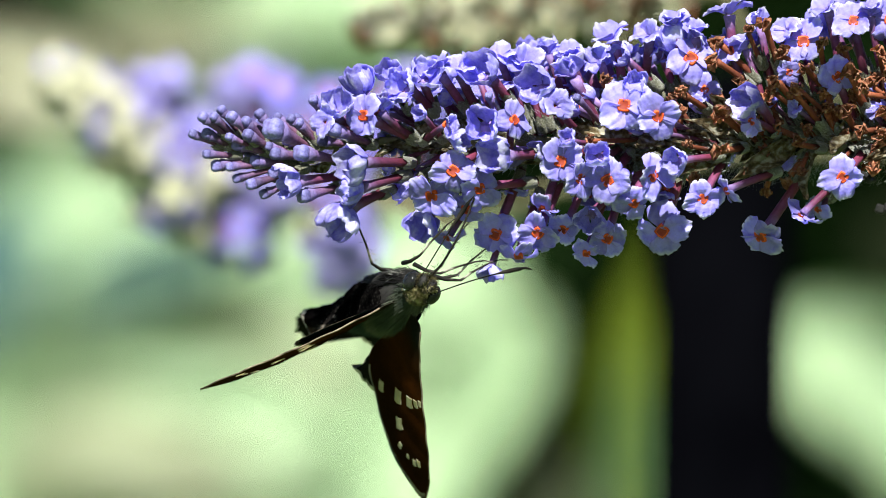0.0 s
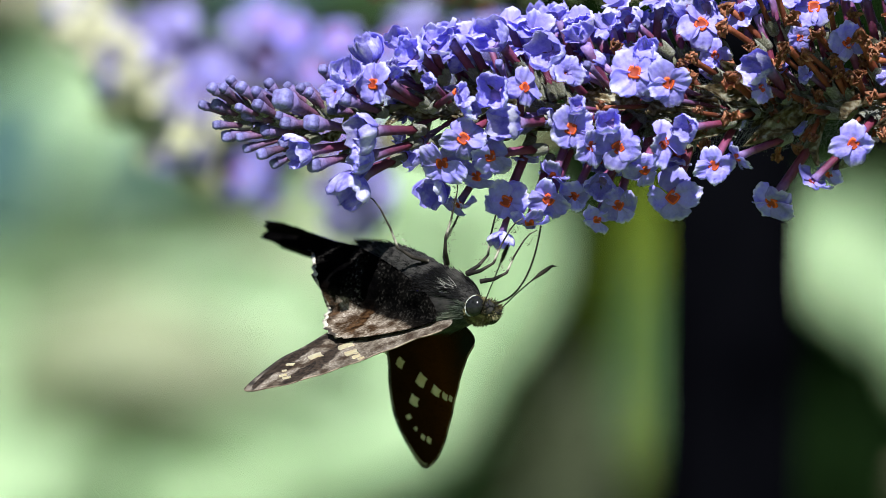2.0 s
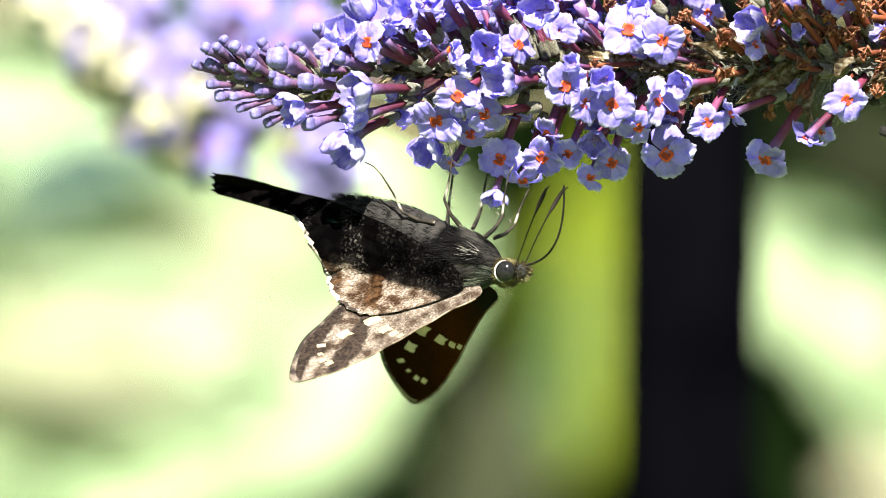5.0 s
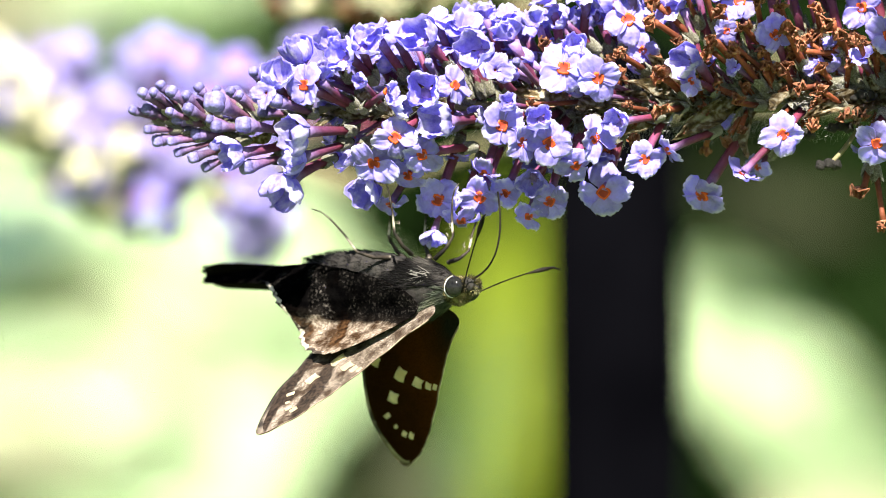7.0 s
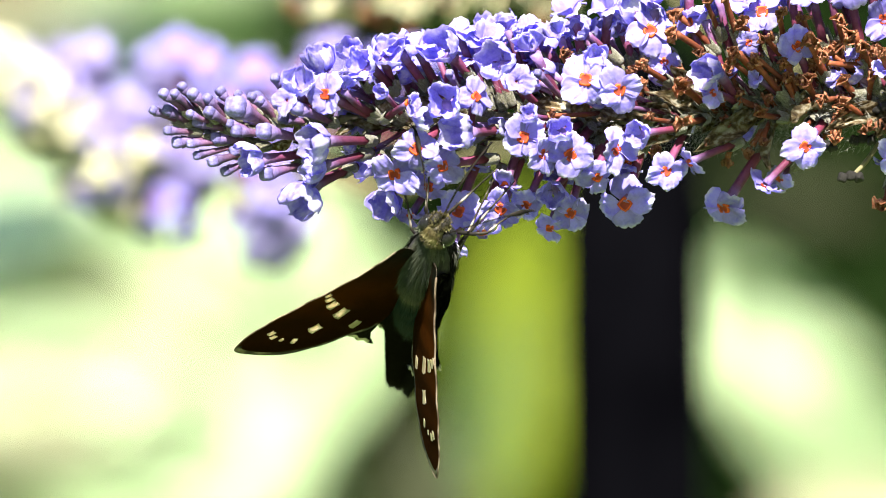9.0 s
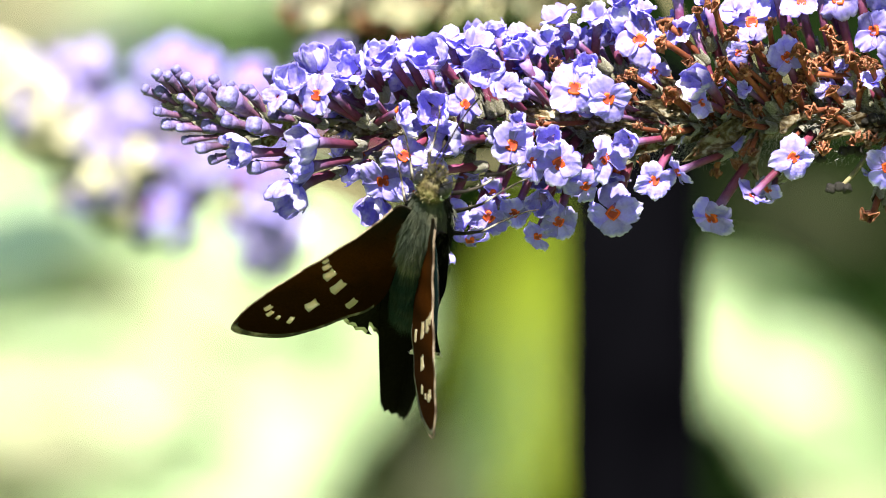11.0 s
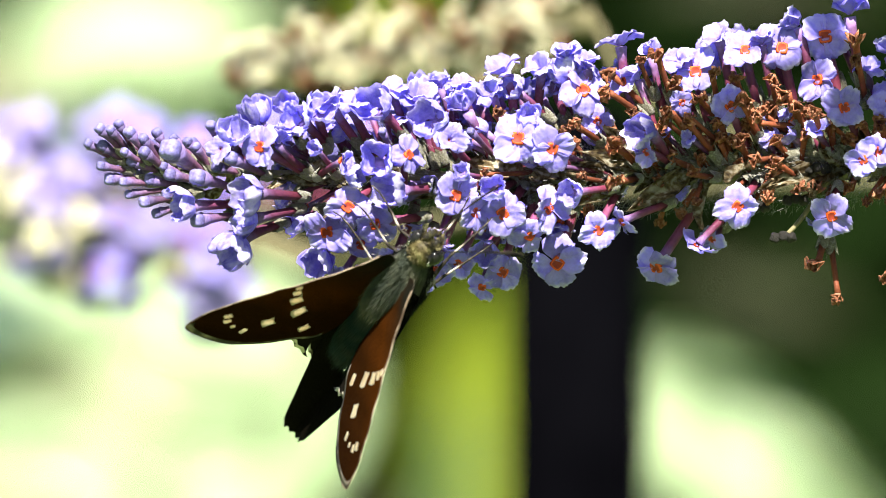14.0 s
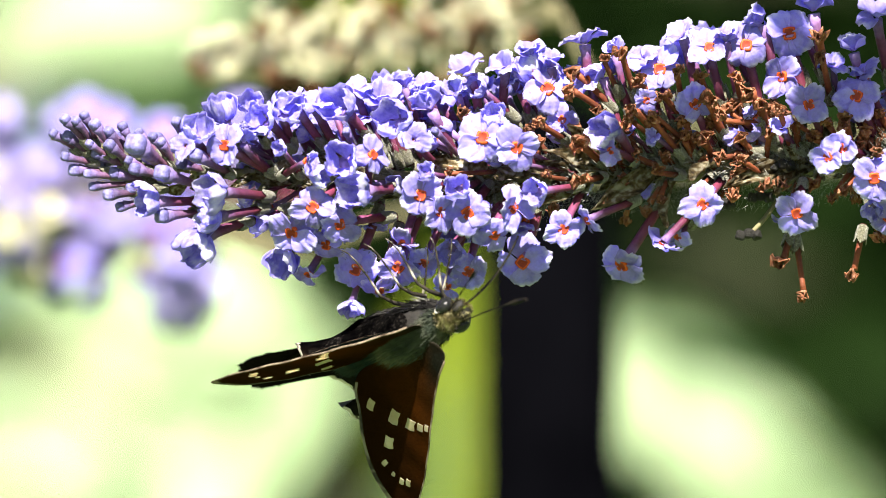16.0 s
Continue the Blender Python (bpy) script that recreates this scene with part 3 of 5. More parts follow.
ground()
garden_post(1048, 0.40 * FAR, 246, 330)
SUNWARD = (0.05, -0.7, 0.7)
plant("broad_leaved_plant", "plant with broad leaves, sun glare put into their pale green", LEAF_SUN_PALED, 1.5,
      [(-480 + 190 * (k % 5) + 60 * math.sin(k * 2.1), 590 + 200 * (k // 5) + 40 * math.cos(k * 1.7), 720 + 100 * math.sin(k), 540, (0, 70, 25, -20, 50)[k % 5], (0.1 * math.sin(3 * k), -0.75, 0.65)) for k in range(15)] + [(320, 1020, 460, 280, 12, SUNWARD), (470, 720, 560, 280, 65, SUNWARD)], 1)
plant("broad_leaved_plant", "tall broad-leaved plant, coloured pale green for full sun", LEAF_SUN_PALED, 1.7,
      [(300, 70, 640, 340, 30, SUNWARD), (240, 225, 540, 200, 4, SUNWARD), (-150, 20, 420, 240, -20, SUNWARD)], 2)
plant("broad_leaved_plant", "broad-leaved plant beside the black post, coloured pale for sunlight", LEAF_SUN_PALED, 1.7,
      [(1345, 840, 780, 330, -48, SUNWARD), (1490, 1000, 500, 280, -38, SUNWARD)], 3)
# leaves added to carry the bright cream patches of the background
plant("dry_leaved_plant", "plant with cream-coloured leaves in the sun", LEAF_CREAM, 1.6,
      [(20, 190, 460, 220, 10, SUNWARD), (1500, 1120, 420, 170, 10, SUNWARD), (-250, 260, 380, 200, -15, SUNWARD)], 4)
plant("bleached_plant", "plant with leaves coloured whitish for sun glare", LEAF_GLARE, 1.45,
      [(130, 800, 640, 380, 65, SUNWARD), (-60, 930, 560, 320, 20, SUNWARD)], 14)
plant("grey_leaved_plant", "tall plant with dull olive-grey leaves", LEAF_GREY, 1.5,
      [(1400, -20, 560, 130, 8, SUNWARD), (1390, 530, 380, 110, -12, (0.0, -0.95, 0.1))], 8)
plant("grey_leaved_plant", "low plant with dull blue-green leaves", LEAF_TEAL, 1.3,
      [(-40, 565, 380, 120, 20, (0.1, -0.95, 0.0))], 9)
plant("yellow_green_plant", "plant with upright yellow-green leaves behind the flowers", LEAF_LIME, 1.6,
      [(862, 780, 880, 230, 87, (0.0, -0.85, 0.5)), (730, 10, 300, 180, 70, SUNWARD)], 5)
plant("yellow_green_plant", "green leafy plant before the dark hedge", LEAF_MID, 1.45,
      [(812, 900, 480, 70, 86, (0.0, -0.9, 0.4))], 15)
# added leaf whose dark colour paints a shaded gap in the garden
plant("shaded_plant", "low plant with dark olive leaves standing in for shade", LEAF_GREY, 1.5,
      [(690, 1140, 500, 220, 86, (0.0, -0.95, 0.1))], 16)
plant("pale_leaved_plant", "upright plant with leaves coloured pale for sunlight", LEAF_SUN_PALED, 1.1,
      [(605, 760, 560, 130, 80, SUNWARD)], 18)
plant("green_leaved_plant", "plant with long mid-green leaves", LEAF_MID, 1.58,
      [(300, 262, 440, 105, -6, (0.0, -0.9, 0.3)), (-60, 300, 340, 90, 8, (0.0, -0.9, 0.3))], 17)
plant("blue_green_plant", "plant with blue-green leaves", LEAF_TEAL, 1.4,
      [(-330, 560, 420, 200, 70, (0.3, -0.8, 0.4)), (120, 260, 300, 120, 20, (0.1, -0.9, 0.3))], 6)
hedge(3.0, "background hedge, its shade put into the leaf colour", LEAF_SHADE_DARK, -0.9, 0.9, 0.0, 2.2, 20000, 0.085, 11)


# ---- the flowering spray in focus ----
AXIS_X = (120, 190, 450, 900, 1300, 1568, 1950)
AXIS_Y = (290, 300, 346, 354, 346, 330, 290)


def axis_at(px):
    return plan(px, float(np.interp(px, AXIS_X, AXIS_Y)), 0.0)


def flower_spray():
    spray = tagged(new("buddleia_spray"), "drooping buddleia spray of lilac florets with orange throats, partly withered", "flower", "buddleia sprays")
    spray.location = axis_at(1950)
    bpy.context.view_layer.update()
    return spray


spray = flower_spray()
ORIGIN = Vector(spray.location)


def rel(p):
    return p - ORIGIN


def branch(ob, way, thick=0.0016):
    """The woody branch that carries a spray, by way of the given places down to the lawn beside the view."""
    o = Vector(ob.location)
    pts = [Vector(p) for p in way]
    pts += [p for p in bezier(pts[-1], pts[-1] + Vector((0.14, 0.02, 0.03)), Vector((0.34, 0.34, 0.55)), 10)][1:]
    pts += [Vector((0.35, 0.35, 0.25)), Vector((0.35, 0.35, -0.05))]
    n = len(pts)
    part("branch", sweep(bmesh.new(), [p - o for p in pts], [thick * (1 + 2.2 * i / n) for i in range(n)], 8), STEM, ob)


def bloom(px, py, r, nx=0.0, nz=0.0, kind="open", lean=None, depth=None, roll=None, root=None, spread=None, ny=None):
    """A floret whose face lies at (px, py) of the plan, radius r, facing the viewer but for nx to the right and nz up."""
    lean = (80 if px < 560 else 62 if px < 900 else 48) if lean is None else lean
    base = axis_at(px + lean) if root is None else plan(root[0], root[1], 0.0)
    dz = (py - float(np.interp(px, AXIS_X, AXIS_Y)))
    far = 135.0
    if depth is None:
        depth = -math.sqrt(max(far * far - dz * dz, 0.0)) * UNIT - 0.0004
        if abs(dz) > far:
            depth = -0.0015 - 0.0006 * (1 - min(1, (abs(dz) - far) / 100))
    if kind == "bud" and px > 560:
        r *= 0.7
    head = plan(px, py, depth)
    if root is not None:
        base = plan(root[0], root[1], depth * 0.35)
    elif (head - base).length > 0.0080:
        base = head + (base - head).normalized() * 0.0080
    ny = -math.sqrt(max(0.03, 1 - nx * nx - nz * nz)) if ny is None else ny
    return floret(spray, rel(base), rel(head), (nx, ny, nz), r * UNIT * (1.08 if kind == "open" else 1.1 if kind == "half" else 1.0), kind, roll, spread)


def crest(px, py, r, nx=0.0, nz=0.0, kind="open", **more):
    """A floret of the upper edge: a loose cup that faces up, aside or a little away."""
    turn = rng.uniform(-0.75, 0.15)
    return bloom(px, py + 8, r * 0.98, nx * 0.8 - rng.uniform(0.0, 0.5), nz + 0.35, kind, ny=turn, spread=None if kind != "open" else rng.uniform(0.6, 1.1), **more)


part("stem", sweep(bmesh.new(), [rel(axis_at(x)) for x in range(600, 1960, 55)], [0.0007 + 0.0008 * (i / 24) for i in range(25)], 10), STEM, spray)
for x in range(190, 600, 82):
    joint = rel(axis_at(x + 82))
    piece = part("stem", sweep(bmesh.new(), [rel(axis_at(x + 41 * k - 8)) - joint for k in range(3)], [0.0004 + 0.0003 * (x + 41 * k - 190) / 410 for k in range(3)], 8), STEM, spray)
    piece.location = joint
branch(spray, [axis_at(1945), axis_at(1990)])

# faces with an orange eye
bloom(643, 403, 41, 0.1, 0.05), bloom(606, 444, 43, -0.1, -0.4), bloom(945, 283, 47, -0.1, 0.1), bloom(1003, 300, 41, 0.1, 0.0)
bloom(832, 383, 41, 0.3, 0.0), bloom(866, 412, 38, 0.5, -0.05), bloom(917, 414, 42), bloom(992, 405, 43, 0.6, -0.1)
bloom(1085, 444, 36, 0.1, -0.1), bloom(1013, 502, 46, 0.0, -0.25), bloom(1332, 402, 38), bloom(1498, 419, 38, 0.0, -0.1, root=(1510, 360))
bloom(1257, 165, 43, 0.0, 0.2), bloom(1058, 198, 46, 0.0, 0.35), bloom(1318, 225, 36, 0.35, -0.1), bloom(1410, 124, 43, 0.0, 0.25)
bloom(1487, 103, 48, 0.0, 0.2), bloom(1520, 228, 38, 0.0, 0.1), bloom(916, 516, 38, 0.0, -0.45), bloom(795, 508, 42, -0.15, -0.4)
bloom(822, 286, 36, 0.1, 0.1, "cup"), bloom(719, 512, 42, -0.25, -0.4), bloom(1604, 215, 43, 0, 0.1), bloom(1634, 358, 41, 0, -0.1)
bloom(1580, 305, 34, -0.3, -0.3), bloom(1660, 428, 38, 0.1, -0.3)
# turned aside, with their tubes in view
bloom(702, 322, 31, -0.45, 0.1, "half", root=(690, 400)), bloom(738, 374, 33, -0.65, -0.1, "half", root=(800, 370)), bloom(748, 312, 34, 0.72, 0.3, root=(742, 385))
bloom(632, 322, 28, 0.7, 0.1, "cup", root=(585, 352)), bloom(640, 345, 20, 0.8, -0.2, "half", root=(700, 336)), bloom(590, 303, 14, -0.6, 0.4, "half", root=(625, 350))
bloom(690, 432, 38, 0.25, -0.35, root=(790, 420)), bloom(668, 468, 34, -0.55, -0.35, root=(720, 425)), bloom(636, 518, 30, -0.3, -0.8, root=(690, 440)), bloom(600, 480, 30, -0.5, -0.6, "half", root=(640, 420))
bloom(1190, 506, 44, -0.45, -0.5, root=(1268, 388), ny=-0.6), bloom(1130, 428, 30, -0.8, -0.5, root=(1222, 392), ny=-0.1), bloom(1262, 468, 32, -0.55, -0.75, root=(1322, 408), ny=0.1), bloom(1288, 458, 26, -0.2, -0.7, root=(1330, 420), depth=0.002)
bloom(885, 478, 26, -0.1, -0.3, "half", root=(930, 430)), bloom(962, 452, 36, 0.5, -0.45), bloom(880, 542, 28, -0.2, -0.8), bloom(760, 548, 32, 0.1, -0.8), bloom(712, 570, 20, 0, -0.9, "half", root=(735, 500)), bloom(840, 500, 34, -0.3, -0.55)
bloom(1178, 272, 31, -0.72, 0.15, "half", root=(1215, 330)), bloom(1172, 305, 26, -0.6, -0.5, root=(1215, 330)), bloom(1232, 218, 24, 0.2, -0.3, root=(1270, 265)), bloom(1475, 178, 38, -0.45, -0.2), bloom(1345, 128, 38, 0.0, 0.5)
bloom(1385, 285, 26, 0.6, -0.1, depth=-0.001), bloom(1422, 290, 28, 0.3, -0.3, depth=-0.001), bloom(1085, 250, 28, -0.2, -0.5, depth=-0.002), bloom(1130, 182, 30, -0.5, 0.1), bloom(1555, 320, 32, -0.4, -0.2)
bloom(848, 345, 16, -0.3, 0.3, "half", root=(905, 352)), bloom(900, 375, 24, 0.0, 0.3, "half"), bloom(1045, 378, 22, -0.6, -0.1, "half", root=(1120, 368))
# the upper edge
bloom(420, 302, 31, -0.55, 0.25, "cup", root=(482, 330)), crest(436, 282, 27, 0.1, 0.6, "half", root=(470, 320)), bloom(490, 298, 39, -0.62, 0.2, root=(580, 350)), crest(488, 246, 27, -0.3, 0.5, "half", root=(515, 310)), crest(520, 286, 32, 0.4, 0.4, root=(580, 345))
bloom(540, 234, 23, -0.35, 0.6, "half", root=(566, 300)), bloom(565, 252, 28, -0.5, 0.35, "half", root=(612, 305)), bloom(590, 240, 27, 0.3, 0.6, "half", root=(612, 300))
crest(618, 224, 38, -0.5, 0.5, root=(668, 300)), crest(650, 222, 40, 0.1, 0.45, root=(690, 305)), bloom(702, 232, 32, -0.45, 0.5, "half", root=(750, 285)), crest(722, 196, 34, -0.1, 0.8), crest(765, 210, 42, 0.0, 0.55)
crest(808, 186, 30, 0.1, 0.8), crest(846, 192, 33, 0.1, 0.8), crest(855, 228, 42, 0.0, 0.35), bloom(798, 250, 33, -0.4, 0.3, "half"), crest(900, 200, 32, -0.3, 0.55)
crest(925, 163, 44, -0.15, 0.7, root=(940, 262)), crest(985, 158, 40, 0.25, 0.65, root=(975, 255)), crest(1030, 135, 36, -0.1, 0.75), crest(1066, 152, 34, 0.3, 0.6)
crest(1126, 112, 44, 0.0, 0.95, root=(1132, 210)), crest(1158, 172, 36, -0.2, 0.4), crest(1180, 130, 32, -0.2, 0.7), crest(1230, 140, 34, -0.3, 0.4), crest(1300, 102, 38, -0.1, 0.7)
crest(1440, 80, 40, -0.3, 0.6), crest(1530, 60, 44, 0.1, 0.7), crest(1600, 130, 40, 0.2, 0.5), crest(1640, 70, 44, 0.1, 0.8), crest(1560, 160, 34, 0.2, 0.3), crest(1375, 110, 34, 0.2, 0.5)
bloom(945, 200, 19, -0.75, 0.4, "half", root=(1010, 255)), bloom(705, 272, 13, -0.3, 0.3, "bud", root=(728, 330)), bloom(862, 272, 13, -0.6, 0.4, "bud", root=(905, 320)), bloom(965, 262, 22, 0.0, 0.6, "half")
for k in range(44):
    px = 600 + 950 * (k + rng.random()) / 44
    top = float(np.interp(px, (600, 760, 1000, 1200, 1568), (240, 210, 174, 152, 90)))
    if px > 1080 and k % 2:
        continue
    crest(px, top + rng.uniform(2, 34 if px < 1080 else 14), rng.uniform(28, 38), rng.uniform(-0.4, 0.3), rng.uniform(0.3, 0.7), rng.choice(("open", "open", "half", "cup")), depth=rng.uniform(0.0, 0.005), root=(px + 35, top + 95))
# opening florets of the tip, each on a long tube
bloom(368, 402, 31, -0.95, -0.1, "half", root=(462, 398)), bloom(484, 380, 33, -0.85, 0.0, "half", root=(575, 386)), bloom(480, 424, 29, -0.85, -0.2, "half", root=(568, 404))
bloom(458, 458, 36, -0.62, -0.55, "half", root=(540, 428)), bloom(336, 308, 24, -0.85, 0.35, "bud", root=(396, 350)), bloom(383, 353, 18, -0.9, 0.1, "bud", root=(458, 376)), bloom(384, 427, 16, -0.95, -0.2, "bud", root=(456, 416)), bloom(441, 319, 15, -0.9, 0.3, "bud", root=(505, 352))
bloom(402, 263, 11, -0.3, 0.8, "bud", root=(430, 318)), bloom(532, 345, 20, -0.2, -0.1, "half", root=(585, 360), depth=0.001), bloom(560, 425, 22, -0.7, -0.3, "half", root=(612, 400), depth=-0.002)


def tip_bud(px, py, r, rx, ry, depth):
    """A club-shaped bud of the tip: from its foot on the stem to its head."""
    head, foot = plan(px, py, depth), plan(rx, ry, depth * 0.4)
    floret(spray, rel(foot), rel(head), (-1, 0, 0), r * 1.18 * UNIT, "bud")


for row in ((189, 297, 9, 238, 328), (208, 271, 10, 250, 316), (226, 273, 9, 262, 318), (240, 263, 9, 266, 316), (260, 278, 11, 296, 330), (284, 289, 10, 316, 338), (215, 301, 11, 262, 336), (288, 312, 11, 332, 350),
            (308, 279, 10, 338, 334), (362, 293, 9, 392, 338), (376, 302, 9, 402, 345), (212, 334, 9, 268, 344), (269, 326, 12, 332, 352), (230, 356, 12, 300, 358), (252, 361, 9, 312, 364), (300, 358, 12, 370, 374),
            (336, 349, 12, 398, 364), (262, 382, 9, 336, 372), (290, 395, 11, 352, 386), (311, 414, 10, 366, 396), (330, 382, 11, 390, 380), (252, 310, 8, 290, 336), (322, 335, 9, 366, 354), (354, 330, 9, 394, 352), (418, 335, 11, 470, 350)):
    tip_bud(*row, rng.uniform(-0.0035, -0.0005))
for k in range(26):
    f = k / 26
    px, turn, ring = 215 + 170 * f, k * 2.4, 14 + 34 * f
    c = axis_at(px + 40)
    tip = axis_at(px) + Vector((0, abs(math.cos(turn)), math.sin(turn))) * ring * UNIT
    floret(spray, rel(c), rel(tip), (-1, 0, 0), rng.uniform(10, 13) * UNIT, "bud")

# florets of the far side and the inner shade
for k in range(95):
    px = rng.uniform(470, 1040) if k < 48 else rng.uniform(1040, 1568) if k < 62 else rng.uniform(1568, 1900)
    turn = rng.uniform(-0.35, math.pi + 0.35) if px < 1568 else rng.uniform(0, 6.28)
    reach = (rng.uniform(70, 122) if px < 1568 else rng.uniform(90, 150)) * (0.72 if px < 620 else 1.0)
    out = Vector((rng.uniform(-0.25, 0.1), math.sin(turn), math.cos(turn)))
    head = axis_at(px) + out * reach * UNIT
    base = axis_at(px + 25).lerp(head, 0.15)
    kind = rng.choice(("open", "open", "cup", "half")) if px < 1080 or rng.random() < 0.45 else "dry"
    floret(spray, rel(base), rel(head), out + Vector((-0.2, 0.0, 0)), rng.uniform(28, 38) * UNIT * (0.7 if kind in ("half", "dry") else 1), kind)

# bare tubes and small opening florets between the faces of the near side
for k in range(26):
    px = rng.uniform(520, 1080)
    turn = rng.uniform(-0.8, 3.4)
    reach = rng.uniform(58, 92) * (0.75 if px < 620 else 1.0)
    out = Vector((rng.uniform(-0.9, -0.3), -abs(math.sin(turn)), math.cos(turn)))
    head = axis_at(px) + out * reach * UNIT
    floret(spray, rel(axis_at(px + 55)), rel(head), out + Vector((-0.8, 0.2, 0)), rng.uniform(13, 24) * UNIT, rng.choice(("half", "half", "bud", "cup")))

# withered florets toward the base of the spray: place of the crumpled mouth, its size and the foot of the rusty tube
for (px, py, r, rx, ry) in ((1106, 202, 28, 1172, 248), (1112, 172, 26, 1182, 240), (1050, 262, 27, 1100, 292), (1122, 300, 33, 1160, 335), (1192, 142, 26, 1218, 222), (1218, 190, 27, 1300, 226), (1288, 172, 24, 1300, 230),
                            (1330, 178, 24, 1345, 240), (1215, 238, 30, 1262, 300), (1246, 258, 24, 1300, 322), (1302, 258, 28, 1328, 335), (1345, 225, 32, 1375, 290), (1420, 205, 34, 1440, 280), (1436, 232, 30, 1462, 300), (1372, 255, 24, 1450, 258),
                            (1498, 262, 28, 1502, 330), (1545, 282, 26, 1490, 300), (1362, 322, 24, 1440, 308), (1406, 328, 22, 1450, 358), (1062, 352, 18, 1110, 358), (1212, 318, 30, 1270, 340), (1250, 345, 24, 1300, 352), (905, 240, 26, 940, 300),
                            (888, 345, 18, 990, 340), (1150, 240, 22, 1200, 300), (1262, 210, 24, 1310, 262), (1392, 180, 26, 1410, 250), (1395, 232, 26, 1420, 300), (1540, 110, 32, 1550, 190), (1532, 372, 26, 1545, 330), (1585, 260, 32, 1600, 320), (1625, 290, 32, 1640, 340),
                            (1330, 372, 16, 1350, 350), (1360, 398, 14, 1340, 372), (1160, 150, 20, 1190, 215), (1545, 150, 26, 1560, 230), (1470, 245, 24, 1490, 320)):
    bloom(px, py, r, rng.uniform(-0.6, 0.2), rng.uniform(0.0, 0.6), "dry", depth=-rng.uniform(0.002, 0.0065), root=(rx, ry))
bloom(1117, 360, 27, -0.1, 0.0, "dry", depth=-0.0085, root=(1160, 352), spread=0.2)
for k in range(52):
    px = rng.uniform(1020, 1900)
    turn = rng.uniform(math.pi * 0.9, math.pi * 2.1)
    out = Vector((rng.uniform(-0.5, 0.3), math.sin(turn), math.cos(turn)))
    c = axis_at(px)
    floret(spray, rel(c + Vector((0.001, 0, 0))), rel(c + out * rng.uniform(36, 84) * UNIT), out, rng.uniform(20, 30) * UNIT, "dry")
for k in range(44):
    px = rng.uniform(1040, 1800)
    turn = rng.uniform(-1.1, 0.6)
    out = Vector((rng.uniform(-0.7, 0.1), -abs(math.sin(turn)) * 0.9, math.cos(turn)))
    c = axis_at(px)
    head = c + out * rng.uniform(60, 118) * UNIT
    floret(spray, rel(head.lerp(c + Vector((0.003, 0, 0)), 0.8)), rel(head), out + Vector((-0.3, -0.3, 0)), rng.uniform(18, 27) * UNIT, "dry" if rng.random() < 0.75 else rng.choice(("half", "cup")))
# those that hang below on bare stalks
bloom(1474, 500, 30, -0.5, -0.5, "dry", root=(1486, 450), depth=-0.003), bloom(1508, 556, 24, 0.1, -0.8, "dry", root=(1494, 455), depth=-0.003), bloom(1640, 450, 26, 0.1, -0.8, "dry", root=(1620, 380)), bloom(1598, 520, 26, -0.2, -0.8, "dry", root=(1615, 440), depth=-0.002)
for (px, py, rx, ry) in ((1412, 458, 1470, 385), (1434, 392, 1500, 350), (1472, 336, 1500, 345), (1366, 404, 1340, 372)):
    a, c = plan(rx, ry, -0.002), plan(px, py, -0.003)
    stalk = part("capsule_stalk", sweep(bmesh.new(), [rel(p) for p in bezier(a, (a + c) / 2 + Vector((0, 0, -0.0008)), c, 6)], [0.0003] * 7, 6), STEM, spray)
    for j in range(3):
        child("capsule", CAPSULE_BUD, stalk, frame_to(rel(c) + Vector((0.0009 * (j - 1), 0, 0.0002 * (j % 2))), (0.3 * (j - 1), 0, -1), 0.0, 0.0007), "dried black seed capsule")

# bracts along the stem, and the larger leafy ones of the spent part: tip, foot, depth
for k in range(76):
    px = rng.uniform(420, 1000) if k < 40 else rng.uniform(1000, 1880)
    turn = rng.uniform(0, 6.28)
    out = Vector((-1.2, math.sin(turn), math.cos(turn))).normalized()
    q = Matrix.Translation(rel(axis_at(px + 20))) @ out.to_track_quat("X", "Z").to_matrix().to_4x4() @ Matrix.Rotation(rng.uniform(0, 6.28), 4, "X")
    s = rng.uniform(45, 95) * UNIT
    child("bract", BRACT_MESHES[k % 3], spray, q @ Matrix.Diagonal((s, s, s, 1)))
for k, (px, py, rx, ry, depth) in enumerate(((1152, 400, 1250, 342, -0.006), (1252, 432, 1290, 345, -0.004), (1060, 300, 1160, 345, -0.006), (1095, 262, 1190, 340, -0.004), (1150, 300, 1240, 345, -0.003), (1300, 350, 1380, 322, -0.006), (1385, 360, 1480, 345, -0.006),
                                             (1450, 375, 1530, 335, -0.005), (1405, 330, 1475, 340, -0.004), (1478, 300, 1520, 345, -0.004), (1270, 300, 1340, 345, -0.003), (1200, 285, 1280, 340, 0.0), (1010, 330, 1100, 350, -0.005), (960, 345, 1060, 352, -0.006),
                                             (1040, 400, 1130, 362, -0.005), (1545, 250, 1570, 330, -0.004), (1470, 220, 1520, 320, -0.002), (1350, 250, 1400, 335, -0.001), (870, 320, 960, 350, -0.005), (700, 395, 830, 370, -0.004), (520, 350, 610, 362, -0.004), (560, 320, 640, 360, -0.003))):
    a, b = plan(rx, ry, depth * 0.3), plan(px, py, depth)
    d = b - a
    q = Matrix.Translation(rel(a)) @ d.to_track_quat("X", "Z").to_matrix().to_4x4() @ Matrix.Rotation(rng.uniform(0.6, 1.5) * (1 if k % 2 else -1), 4, "X")
    child("bract", BRACT_MESHES[(1, 0, 0)[k % 3]], spray, q @ Matrix.Diagonal((d.length * 1.06, d.length * 1.1, d.length, 1)))


